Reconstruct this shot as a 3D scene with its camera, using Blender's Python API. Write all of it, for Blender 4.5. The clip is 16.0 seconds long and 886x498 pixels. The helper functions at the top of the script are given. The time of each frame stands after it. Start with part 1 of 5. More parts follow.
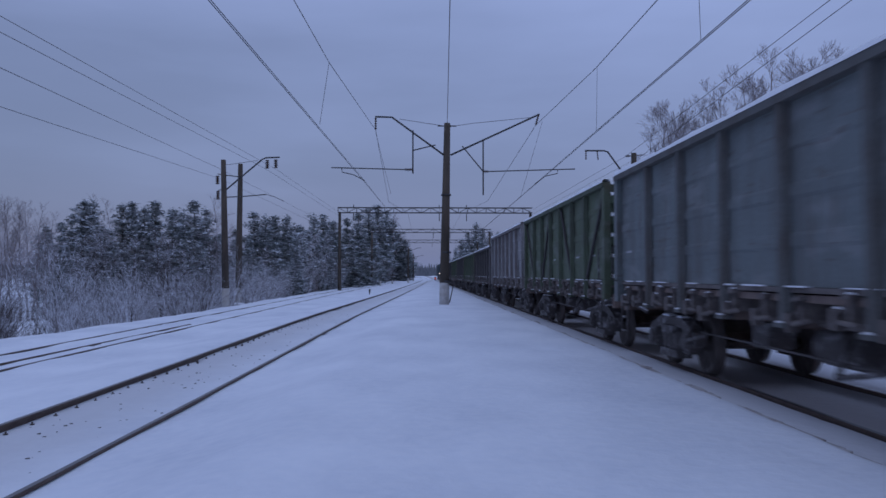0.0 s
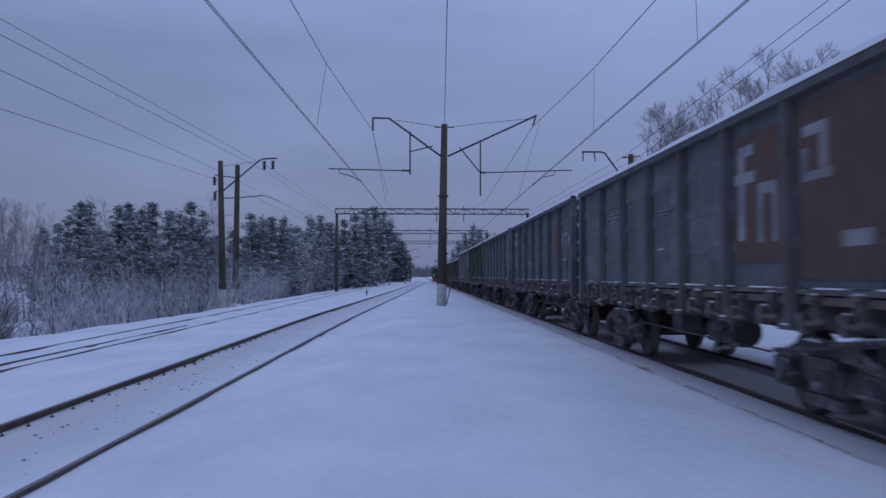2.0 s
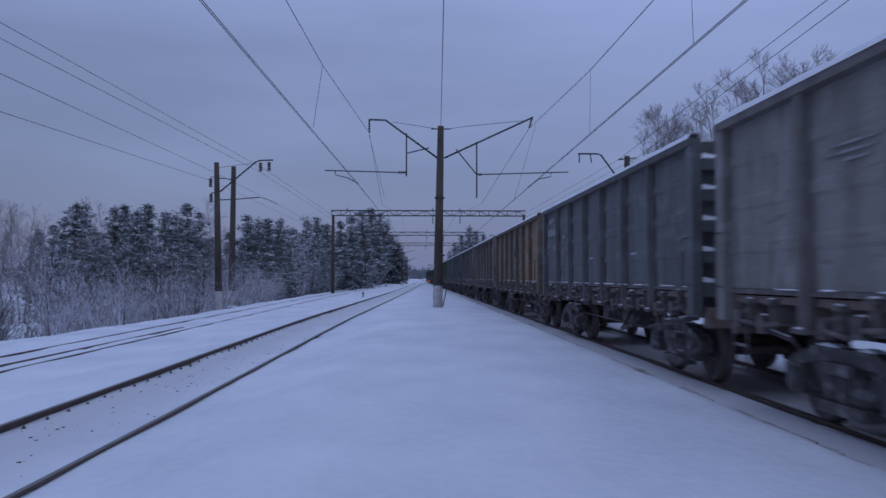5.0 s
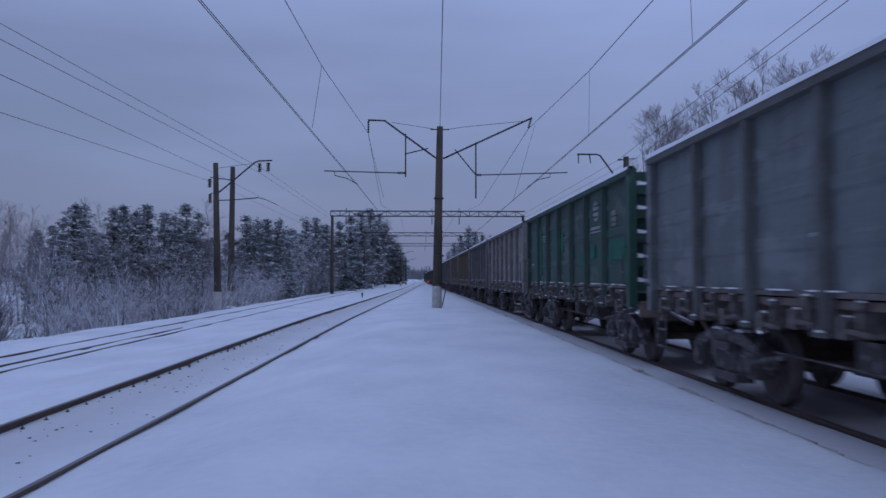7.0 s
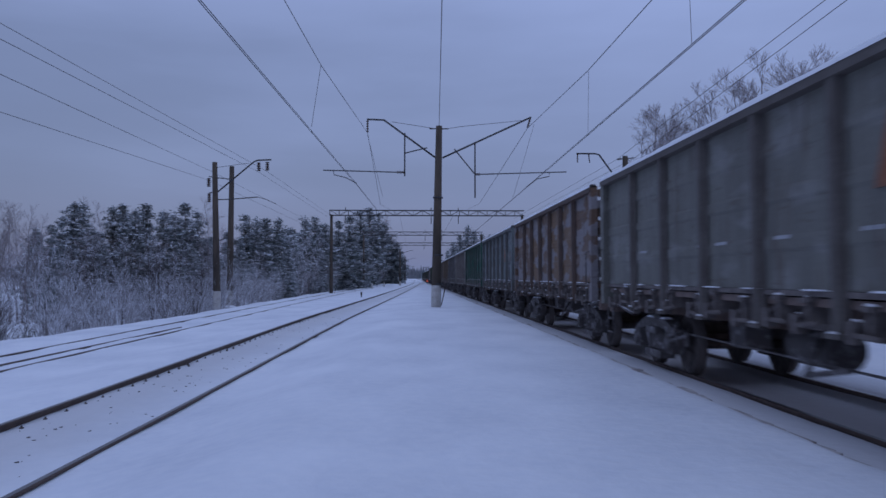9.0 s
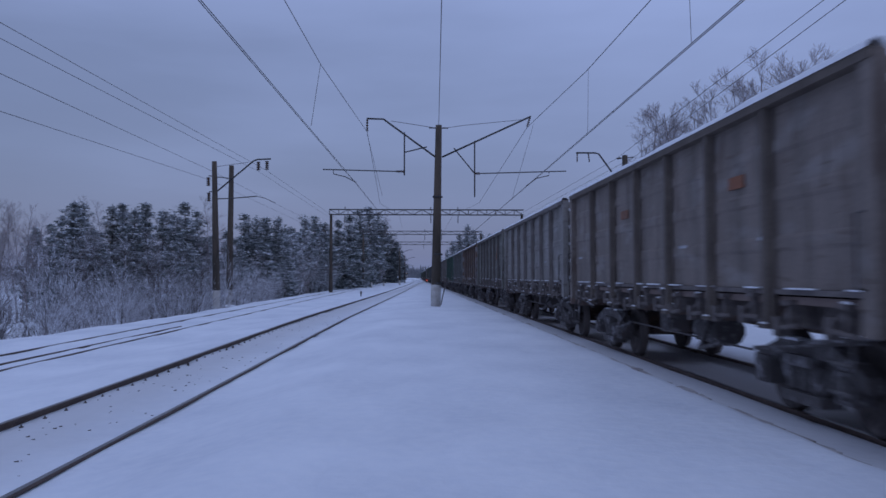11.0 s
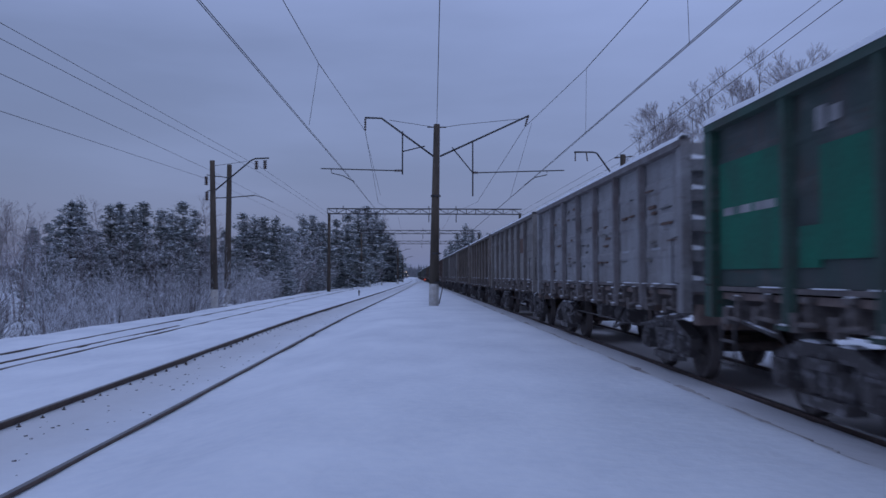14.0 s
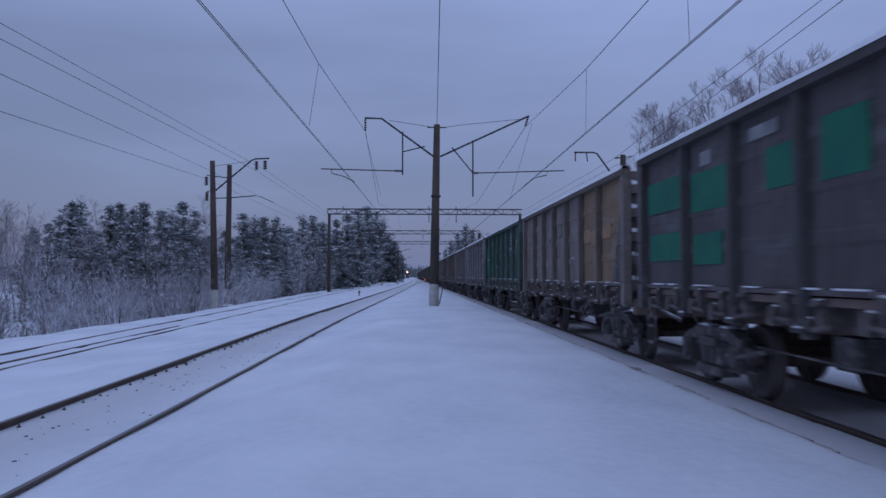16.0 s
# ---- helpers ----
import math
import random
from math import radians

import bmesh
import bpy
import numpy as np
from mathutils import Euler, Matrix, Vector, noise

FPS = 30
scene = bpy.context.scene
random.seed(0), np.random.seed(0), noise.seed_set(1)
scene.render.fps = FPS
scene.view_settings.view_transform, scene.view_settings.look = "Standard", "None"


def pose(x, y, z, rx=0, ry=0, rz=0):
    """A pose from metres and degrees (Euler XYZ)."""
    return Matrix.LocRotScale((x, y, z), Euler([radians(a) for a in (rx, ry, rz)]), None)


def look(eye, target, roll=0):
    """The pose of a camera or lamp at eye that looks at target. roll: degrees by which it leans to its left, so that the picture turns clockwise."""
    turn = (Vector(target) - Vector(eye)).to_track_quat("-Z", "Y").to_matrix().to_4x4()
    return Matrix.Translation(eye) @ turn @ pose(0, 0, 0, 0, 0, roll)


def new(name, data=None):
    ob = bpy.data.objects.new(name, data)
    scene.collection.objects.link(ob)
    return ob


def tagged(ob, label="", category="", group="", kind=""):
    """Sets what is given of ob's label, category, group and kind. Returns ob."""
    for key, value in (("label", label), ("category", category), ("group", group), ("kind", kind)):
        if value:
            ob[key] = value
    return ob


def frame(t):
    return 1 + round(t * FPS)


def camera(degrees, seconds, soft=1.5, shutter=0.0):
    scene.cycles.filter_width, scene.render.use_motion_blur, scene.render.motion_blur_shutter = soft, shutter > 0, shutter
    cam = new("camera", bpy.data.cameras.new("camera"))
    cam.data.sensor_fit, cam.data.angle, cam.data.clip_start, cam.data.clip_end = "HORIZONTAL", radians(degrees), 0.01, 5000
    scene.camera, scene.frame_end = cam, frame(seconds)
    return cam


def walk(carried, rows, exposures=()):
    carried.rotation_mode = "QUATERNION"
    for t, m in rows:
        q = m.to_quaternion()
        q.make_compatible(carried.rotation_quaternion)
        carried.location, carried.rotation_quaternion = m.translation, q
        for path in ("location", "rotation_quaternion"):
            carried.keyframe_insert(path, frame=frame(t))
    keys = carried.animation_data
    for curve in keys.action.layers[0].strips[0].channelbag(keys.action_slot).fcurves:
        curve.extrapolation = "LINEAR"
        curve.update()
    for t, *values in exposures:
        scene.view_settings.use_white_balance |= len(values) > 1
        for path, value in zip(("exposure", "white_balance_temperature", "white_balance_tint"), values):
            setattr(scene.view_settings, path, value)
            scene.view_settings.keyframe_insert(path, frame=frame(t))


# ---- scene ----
# ---- camera ----
LENS = 56.56
MAST_X = [(0, 791.5), (0.5, 790), (1, 788.5), (1.5, 788), (2, 786.5), (2.5, 785.5), (3, 784.5), (3.5, 783.5), (4, 781.5),
          (5.2, 780), (6.5, 779), (7, 778.5), (7.5, 778.5), (8, 777.5), (8.5, 777.5), (9, 777), (10.2, 776.5), (11.5, 776), (12, 775),
          (12.5, 775), (13, 774.7), (13.5, 773.5), (14, 773), (14.5, 772.3), (15, 772), (15.5, 772), (16, 773.2)]
MAST_Y = [220, 221, 221.5, 221.7, 222, 222.5, 222.8, 223, 224.5, 225.2, 226, 226, 226, 225.2, 225, 224.8, 224, 223, 222.5, 222,
          222, 222, 222, 222, 222.3, 222.7, 222.5]
EYE = Vector((0, 0, 1.6))
FOCAL = 784 / math.tan(radians(LENS / 2))
cam = camera(LENS, 16.0, soft=1.55, shutter=0.35)
rows = []
for (t, mx), my in zip(MAST_X, MAST_Y):
    turn = math.atan((784 - 727 - (mx - 775)) / FOCAL)
    tilt = math.atan((488 - 441 + (my - 222)) / FOCAL)
    rows.append((t, look(EYE, EYE + Vector((math.sin(turn), math.cos(turn), math.tan(tilt))), 0)))
walk(cam, rows)

# ---- world: an overcast winter dusk ----
world = bpy.data.worlds.new("dusk")
scene.world = world
world.use_nodes = True
wt = world.node_tree
wt.nodes.clear()
w_out = wt.nodes.new("ShaderNodeOutputWorld")
w_bg = wt.nodes.new("ShaderNodeBackground")
w_sky = wt.nodes.new("ShaderNodeTexSky")
w_sky.sky_type = "NISHITA"
w_sky.sun_disc = False
w_sky.sun_elevation = radians(3)
w_sky.sun_rotation = radians(150)
w_coord = wt.nodes.new("ShaderNodeTexCoord")
w_map = wt.nodes.new("ShaderNodeMapping")
w_map.inputs["Scale"].default_value = (1.2, 1.2, 5.0)
w_noise = wt.nodes.new("ShaderNodeTexNoise")
w_noise.inputs["Scale"].default_value = 1.6
w_noise.inputs["Detail"].default_value = 5
w_sep = wt.nodes.new("ShaderNodeSeparateXYZ")
w_add = wt.nodes.new("ShaderNodeMath")
w_add.operation = "MULTIPLY_ADD"
w_add.inputs[1].default_value = 0.46
w_ramp = wt.nodes.new("ShaderNodeValToRGB")
e = w_ramp.color_ramp.elements
e[0].position, e[0].color = 0.18, (0.137, 0.180, 0.340, 1)
e[1].position, e[1].color = 0.66, (0.276, 0.356, 0.655, 1)
mid = e.new(0.36)
mid.color = (0.170, 0.222, 0.416, 1)
high = e.new(1.0)
high.color = (0.300, 0.382, 0.66, 1)
w_mix = wt.nodes.new("ShaderNodeMix")
w_mix.data_type = "RGBA"
w_mix.inputs[0].default_value = 0.015
L = wt.links
L.new(w_coord.outputs["Generated"], w_map.inputs[0])
L.new(w_map.outputs[0], w_noise.inputs["Vector"])
L.new(w_coord.outputs["Generated"], w_sep.inputs[0])
L.new(w_noise.outputs[0], w_add.inputs[0])
w_lean = wt.nodes.new("ShaderNodeMath")
w_lean.operation = "MULTIPLY_ADD"
w_lean.inputs[1].default_value = 0.20
L.new(w_sep.outputs["X"], w_lean.inputs[0])
L.new(w_sep.outputs["Z"], w_lean.inputs[2])
L.new(w_lean.outputs[0], w_add.inputs[2])
L.new(w_add.outputs[0], w_ramp.inputs[0])
L.new(w_ramp.outputs[0], w_mix.inputs[6])
L.new(w_sky.outputs[0], w_mix.inputs[7])
L.new(w_mix.outputs[2], w_bg.inputs[0])
L.new(w_bg.outputs[0], w_out.inputs[0])
w_bg.inputs[1].default_value = 1.0

sun = new("sun", bpy.data.lights.new("sun", "SUN"))
sun.data.energy, sun.data.angle, sun.data.color = 0.10, radians(40), (0.85, 0.88, 1.0)
sun.matrix_world = look((0, 0, 60), (20, 25, 0))


# ---- materials ----
def material(name, colour, rough=0.8, metal=0.0, second=None, scale=3.0, mix=(0.35, 0.7), fine=40.0, bump=0.15, dist=0.01, vary=0.0, stretch=(1, 1, 1), spec=0.3):
    """Two-scale noise colour, roughness and relief."""
    m = bpy.data.materials.new(name)
    m.use_nodes = True
    n, l = m.node_tree.nodes, m.node_tree.links
    b = n["Principled BSDF"]
    co = n.new("ShaderNodeTexCoord")
    mp = n.new("ShaderNodeMapping")
    mp.inputs["Scale"].default_value = stretch
    l.new(co.outputs["Object"], mp.inputs[0])
    a = n.new("ShaderNodeTexNoise")
    a.inputs["Scale"].default_value, a.inputs["Detail"].default_value = scale, 6
    f = n.new("ShaderNodeTexNoise")
    f.inputs["Scale"].default_value, f.inputs["Detail"].default_value = fine, 4
    l.new(mp.outputs[0], a.inputs["Vector"])
    l.new(co.outputs["Object"], f.inputs["Vector"])
    if vary:
        info = n.new("ShaderNodeObjectInfo")
        ad = n.new("ShaderNodeVectorMath")
        ad.operation = "MULTIPLY_ADD"
        l.new(info.outputs["Random"], ad.inputs[0])
        ad.inputs[1].default_value = (37, 19, 53)
        l.new(mp.outputs[0], ad.inputs[2])
        l.new(ad.outputs[0], a.inputs["Vector"])
    r = n.new("ShaderNodeValToRGB")
    second = second or tuple(c * 0.7 for c in colour)
    r.color_ramp.elements[0].position, r.color_ramp.elements[0].color = mix[0], (*colour, 1)
    r.color_ramp.elements[1].position, r.color_ramp.elements[1].color = mix[1], (*second, 1)
    l.new(a.outputs[0], r.inputs[0])
    mx = n.new("ShaderNodeMix")
    mx.data_type, mx.blend_type = "RGBA", "OVERLAY"
    mx.inputs[0].default_value = 0.35
    l.new(r.outputs[0], mx.inputs[6])
    l.new(f.outputs[0], mx.inputs[7])
    l.new(mx.outputs[2], b.inputs["Base Color"])
    b.inputs["Roughness"].default_value, b.inputs["Metallic"].default_value = rough, metal
    b.inputs["Specular IOR Level"].default_value = spec
    if bump:
        bp = n.new("ShaderNodeBump")
        bp.inputs["Strength"].default_value, bp.inputs["Distance"].default_value = bump, dist
        l.new(f.outputs[0], bp.inputs["Height"])
        l.new(bp.outputs[0], b.inputs["Normal"])
    return m


def glow(name, colour, strength):
    m = bpy.data.materials.new(name)
    m.use_nodes = True
    b = m.node_tree.nodes["Principled BSDF"]
    b.inputs["Base Color"].default_value = (*colour, 1)
    b.inputs["Emission Color"].default_value = (*colour, 1)
    b.inputs["Emission Strength"].default_value = strength
    return m


SNOW = material("snow", (0.87, 0.90, 0.95), 0.75, second=(0.70, 0.735, 0.80), scale=0.55, mix=(0.32, 0.72), fine=6, bump=0.4, dist=0.05, stretch=(1, 0.6, 1))


def soil_snow(m, x0, x1, colour, slope=0.0, grain=0.9):
    """Brake dust lying on the snow along a track that drifts sideways by slope."""
    n, l = m.node_tree.nodes, m.node_tree.links
    b = n["Principled BSDF"]
    clean = b.inputs["Base Color"].links[0].from_socket
    co = n.new("ShaderNodeTexCoord")
    ns = n.new("ShaderNodeTexNoise")
    ns.inputs["Scale"].default_value, ns.inputs["Detail"].default_value = grain, 7
    l.new(co.outputs["Object"], ns.inputs["Vector"])
    sx = n.new("ShaderNodeSeparateXYZ")
    l.new(co.outputs["Object"], sx.inputs[0])
    ad = n.new("ShaderNodeMath")
    ad.operation = "MULTIPLY_ADD"
    ad.inputs[1].default_value = 0.5
    l.new(ns.outputs[0], ad.inputs[0])
    drift = n.new("ShaderNodeMath")
    drift.operation = "MULTIPLY_ADD"
    drift.inputs[1].default_value = -slope
    l.new(sx.outputs["Y"], drift.inputs[0])
    l.new(sx.outputs["X"], drift.inputs[2])
    l.new(drift.outputs[0], ad.inputs[2])
    up, down = n.new("ShaderNodeMapRange"), n.new("ShaderNodeMapRange")
    for node, a, c in ((up, x0, x0 + 0.22), (down, x1 + 1.2, x1)):
        node.inputs["From Min"].default_value, node.inputs["From Max"].default_value = a, c
        l.new(ad.outputs[0], node.inputs["Value"])
    mul = n.new("ShaderNodeMath")
    mul.operation = "MULTIPLY"
    l.new(up.outputs[0], mul.inputs[0])
    l.new(down.outputs[0], mul.inputs[1])
    half = n.new("ShaderNodeMath")
    half.operation = "MULTIPLY"
    half.inputs[1].default_value = 0.75
    l.new(mul.outputs[0], half.inputs[0])
    mx = n.new("ShaderNodeMix")
    mx.data_type = "RGBA"
    l.new(half.outputs[0], mx.inputs[0])
    l.new(clean, mx.inputs[6])
    mx.inputs[7].default_value = (*colour, 1)
    l.new(mx.outputs[2], b.inputs["Base Color"])


soil_snow(SNOW, 3.80, 6.6, (0.63, 0.63, 0.655))
soil_snow(SNOW, 4.85, 5.6, (0.54, 0.50, 0.485))
soil_snow(SNOW, -5.05, -4.35, (0.60, 0.595, 0.61), 0.0345, 2.6)
SNOW_CAP = material("snow_cap", (0.84, 0.86, 0.90), 0.8, second=(0.76, 0.78, 0.83), scale=3, fine=30, bump=0.3, dist=0.02)
RAIL = material("rail_steel", (0.082, 0.056, 0.048), 0.6, 0.15, second=(0.125, 0.088, 0.070), scale=4, fine=60)
RAIL_TOP = material("rail_head", (0.20, 0.19, 0.19), 0.35, 0.8, second=(0.12, 0.11, 0.11), scale=2, fine=90)
SLEEPER = material("sleeper_concrete", (0.26, 0.25, 0.24), 0.9, second=(0.16, 0.15, 0.14), scale=5)
IRON = material("dark_iron", (0.078, 0.067, 0.064), 0.8, 0.0, second=(0.150, 0.128, 0.120), scale=6, fine=50, vary=1)
IRON_FROST = material("frosted_iron", (0.105, 0.095, 0.094), 0.8, 0.05, second=(0.36, 0.35, 0.37), scale=7, mix=(0.54, 0.74), fine=40, vary=1)
RUSTY = material("rusty_iron", (0.165, 0.122, 0.106), 0.85, second=(0.235, 0.180, 0.158), scale=5, fine=40, vary=1)
CONCRETE = material("mast_concrete", (0.112, 0.090, 0.070), 0.9, second=(0.066, 0.056, 0.046), scale=2.5, fine=35, stretch=(1, 1, 0.3), bump=0.3)
WHITEWASH = material("whitewash", (0.55, 0.54, 0.53), 0.85, second=(0.40, 0.37, 0.34), scale=4, fine=30, bump=0.3)
STEEL = material("galvanised_steel", (0.085, 0.083, 0.085), 0.6, 0.4, second=(0.055, 0.053, 0.055), scale=5)
WIRE = material("wire", (0.090, 0.088, 0.092), 0.7, 0.2, second=(0.065, 0.063, 0.066), scale=1, bump=0)
PORCELAIN = material("insulator", (0.07, 0.04, 0.03), 0.25, second=(0.05, 0.03, 0.025), scale=4, bump=0)


# ---- mesh helpers ----
def box(bm, x0, x1, y0, y1, z0, z1, mi=0, m=None):
    vs = [bm.verts.new((x, y, z)) for z in (z0, z1) for y in (y0, y1) for x in (x0, x1)]
    if m is not None:
        for v in vs:
            v.co = m @ v.co
    for q in ((0, 2, 3, 1), (4, 5, 7, 6), (0, 1, 5, 4), (2, 6, 7, 3), (0, 4, 6, 2), (1, 3, 7, 5)):
        bm.faces.new([vs[i] for i in q]).material_index = mi
    return vs


def rod(bm, a, b, r0, r1=None, sides=6, mi=0, cap=True):
    a, b = Vector(a), Vector(b)
    r1 = r0 if r1 is None else r1
    d = (b - a).normalized()
    u = d.orthogonal().normalized()
    v = d.cross(u)
    rings = []
    for p, r in ((a, r0), (b, r1)):
        rings.append([bm.verts.new(p + (u * math.cos(i * math.tau / sides) + v * math.sin(i * math.tau / sides)) * r) for i in range(sides)])
    for i in range(sides):
        j = (i + 1) % sides
        f = bm.faces.new((rings[0][i], rings[0][j], rings[1][j], rings[1][i]))
        f.material_index, f.smooth = mi, sides > 5
    if cap:
        bm.faces.new(rings[0][::-1]).material_index = mi
        bm.faces.new(rings[1]).material_index = mi


def chain(bm, pts, r, sides=5, mi=0):
    """One tube along the points."""
    pts = [Vector(p) for p in pts]
    rings = []
    for i, p in enumerate(pts):
        d = (pts[min(i + 1, len(pts) - 1)] - pts[max(i - 1, 0)]).normalized()
        u = d.cross(Vector((0.31, 0.17, 0.93))).normalized()
        v = d.cross(u)
        rings.append([bm.verts.new(p + (u * math.cos(k * math.tau / sides) + v * math.sin(k * math.tau / sides)) * r) for k in range(sides)])
    for p, q in zip(rings, rings[1:]):
        for i in range(sides):
            j = (i + 1) % sides
            f = bm.faces.new((p[i], p[j], q[j], q[i]))
            f.material_index, f.smooth = mi, sides > 4
    bm.faces.new(rings[0][::-1]).material_index = mi
    bm.faces.new(rings[-1]).material_index = mi


def disc(bm, centre, axis, profile, sides=20, mi=0):
    """A turned shape: profile of (distance along axis, radius)."""
    c, d = Vector(centre), Vector(axis).normalized()
    u = d.orthogonal().normalized()
    v = d.cross(u)
    rings = [[bm.verts.new(c + d * h + (u * math.cos(i * math.tau / sides) + v * math.sin(i * math.tau / sides)) * r) for i in range(sides)] for h, r in profile]
    for p, q in zip(rings, rings[1:]):
        for i in range(sides):
            j = (i + 1) % sides
            f = bm.faces.new((p[i], p[j], q[j], q[i]))
            f.material_index, f.smooth = mi, True
    bm.faces.new(rings[0][::-1]).material_index = mi
    bm.faces.new(rings[-1]).material_index = mi


def mesh_of(name, bm, *mats):
    me = bpy.data.meshes.new(name)
    bm.normal_update()
    bm.to_mesh(me)
    bm.free()
    for m in mats:
        me.materials.append(m)
    return me


def part(name, bm, mat, parent=None, label="", m=None):
    """One mesh object, from a bmesh or shared mesh data, under a thing or a part."""
    data = bm if isinstance(bm, bpy.types.Mesh) else mesh_of(name, bm, *(mat if isinstance(mat, (list, tuple)) else (mat,)))
    ob = new(name, data)
    ob.parent = parent
    if m is not None:
        ob.matrix_basis = m
    return tagged(ob, label) if label else ob


def thing(name, label, category, m=None, group="", kind=""):
    ob = new(name)
    if m is not None:
        ob.matrix_basis = m
    return tagged(ob, label, category, group, kind)


def smooth(a, b, x):
    t = min(1, max(0, (x - a) / (b - a)))
    return t * t * (3 - 2 * t)


# ---- the plan: three tracks along +y ----
TRACK_X, TRACK_Z = 5.34, 0.03


def left_x(y):
    """Centre line of the nearer track on the platform's other side."""
    if y < 170:
        return -4.40 + 0.0352 * y - 0.000040 * y * y
    return 0.428 + 0.0216 * (y - 170) - 0.000095 * (y - 170) ** 2


def left_z(y):
    return -0.24 + 0.24 * smooth(0, 36, y)


def far_x(y):
    return -9.15 + 1.6 * smooth(60, 200, y)


FAR_Z = -0.30
CANT = 0.055


def bank_x(y):
    return -11.4 - 1.6 * (1 - smooth(10, 45, y)) + 1.5 * smooth(60, 220, y)


def ground_z(x, y):
    """Height of the snow."""
    ripple = 0.020 * noise.noise((x * 0.5, y * 0.35, 0)) + 0.010 * noise.noise((x * 1.7, y * 1.1, 4)) - 0.03 * smooth(0.42, 0.62, noise.noise((x * 1.5, y * 0.9, 9)))
    lx, lz, fx = left_x(y), left_z(y), far_x(y)
    if y > 600:
        lx = left_x(600)
    edge = TRACK_X - 1.74 + 0.03 * noise.noise((y * 0.8, 3, 0))
    if x > edge - 0.05:
        # beside and under the passing train
        z = 0.15 - 0.13 * smooth(edge - 0.05, edge + 0.10, x) - 0.01 * smooth(edge + 0.2, edge + 0.9, x)
        inside = abs(x - TRACK_X)
        z -= 0.12 * (smooth(0.9, 0.66, inside))
        z += 0.35 * smooth(TRACK_X + 2.2, TRACK_X + 6, x)
        return z + ripple * 0.7
    if x > lx:
        # the platform, sloping down to the nearer track
        z = lz - 0.05 + (0.15 - lz + 0.05) * smooth(lx + 0.95, lx + 3.0, x)
        if x < lx + 0.74:
            z = lz - 0.030 - 0.018 * smooth(lx - 0.3, lx + 0.7, x)
        return z + ripple
    if x > fx - 1.1:
        k = smooth(lx - 0.868, lx - 0.80, x)
        z = lz - 0.030 * k + (CANT - 0.03) * (1 - k)
        z += (FAR_Z + 0.006 - lz - CANT) * smooth(lx - 1.3, lx - 3.4, x)
        z += 0.030 * noise.noise((x * 1.3, y * 0.40, 2)) * smooth(lx - 2.5, lx - 3.4, x)
        return z + ripple
    bx = bank_x(y)
    z = FAR_Z + 0.0 + 0.10 * noise.noise((x * 0.35, y * 0.22, 7)) * smooth(fx - 1.2, fx - 2.2, x)
    z -= 1.9 * smooth(bx + 0.4, bx - 5.5, x) - 0.4 * smooth(bx - 12, bx - 60, x)
    z += (1.35 + 0.4 * noise.noise((x * 0.7, y * 0.3, 3))) * smooth(-16.9, -19.2, x) * math.exp(-((y - 42) / 4.0) ** 2) * smooth(-23.0, -20.6, x)
    return z + ripple


def sheet(name, xs, ys, mat, label):
    """One sheet of ground over a grid of lines."""
    verts = []
    for y in ys:
        shift = left_x(min(80, max(-30, y))) + 4.40
        for b in xs:
            x = b + shift * smooth(-9.5, -5.7, b) * (1 - smooth(-3.1, 2.6, b))
            verts.append((x, y, ground_z(x, y)))
    w = len(xs)
    faces = [(j * w + i, j * w + i + 1, (j + 1) * w + i + 1, (j + 1) * w + i) for j in range(len(ys) - 1) for i in range(w - 1)]
    me = bpy.data.meshes.new(name)
    me.from_pydata(verts, [], faces)
    me.materials.append(mat)
    me.polygons.foreach_set("use_smooth", [True] * len(faces))
    return tagged(new(name, me), label, "ground", kind="structure")


xs = [-900, -500, -250, -120, -80, -60, -45, -36, -30, -26, -23, -21, -19] + sorted([-18 + 0.16 * i for i in range(185)] + [-4.40 + s * 0.80 + d for s in (-1, 1) for d in (-0.10, -0.07, -0.055, 0.0, 0.055, 0.07, 0.10)]) + [11.8, 12.5, 14, 17, 21, 28, 40, 70, 120, 250, 500, 900]
ys = [-300, -150, -80, -50, -40] + [-30 + 1.0 * i for i in range(30)] + [0.3 * i for i in range(160)] + [48 + 1.2 * i for i in range(60)] + [120 + 5 * i for i in range(56)] + [400, 450, 550, 700, 1000, 1600, 2500]
KERB = material("kerb_concrete", (0.30, 0.27, 0.265), 0.9, second=(0.58, 0.56, 0.56), scale=3, fine=20)
ground = sheet("ground", xs, ys, SNOW, "trodden bluish snow over platform and track bed")

# the snowed-in edge of the platform
edge_rng = random.Random(8)
bm = bmesh.new()
y = -20.0
while y < 70:
    w = edge_rng.uniform(0.18, 0.6)
    x = 3.60 + 0.03 * noise.noise((y * 0.8, 3, 0))
    vs = box(bm, x - 0.06 + edge_rng.uniform(-0.03, 0.02), x + 0.055 + edge_rng.uniform(-0.02, 0.03), y + 0.01, y + w - 0.01, -0.12, 0.104 + 0.05 * noise.noise((y * 0.9, 2, 5)))
    for q in vs[4:]:
        q.co += Vector((edge_rng.uniform(-0.015, 0.015), edge_rng.uniform(-0.03, 0.03), edge_rng.uniform(-0.012, 0.012)))
    y += w
tagged(part("platform_edge", bm, KERB), "crumbling concrete platform edge almost buried in snow", "platform edge", kind="structure")

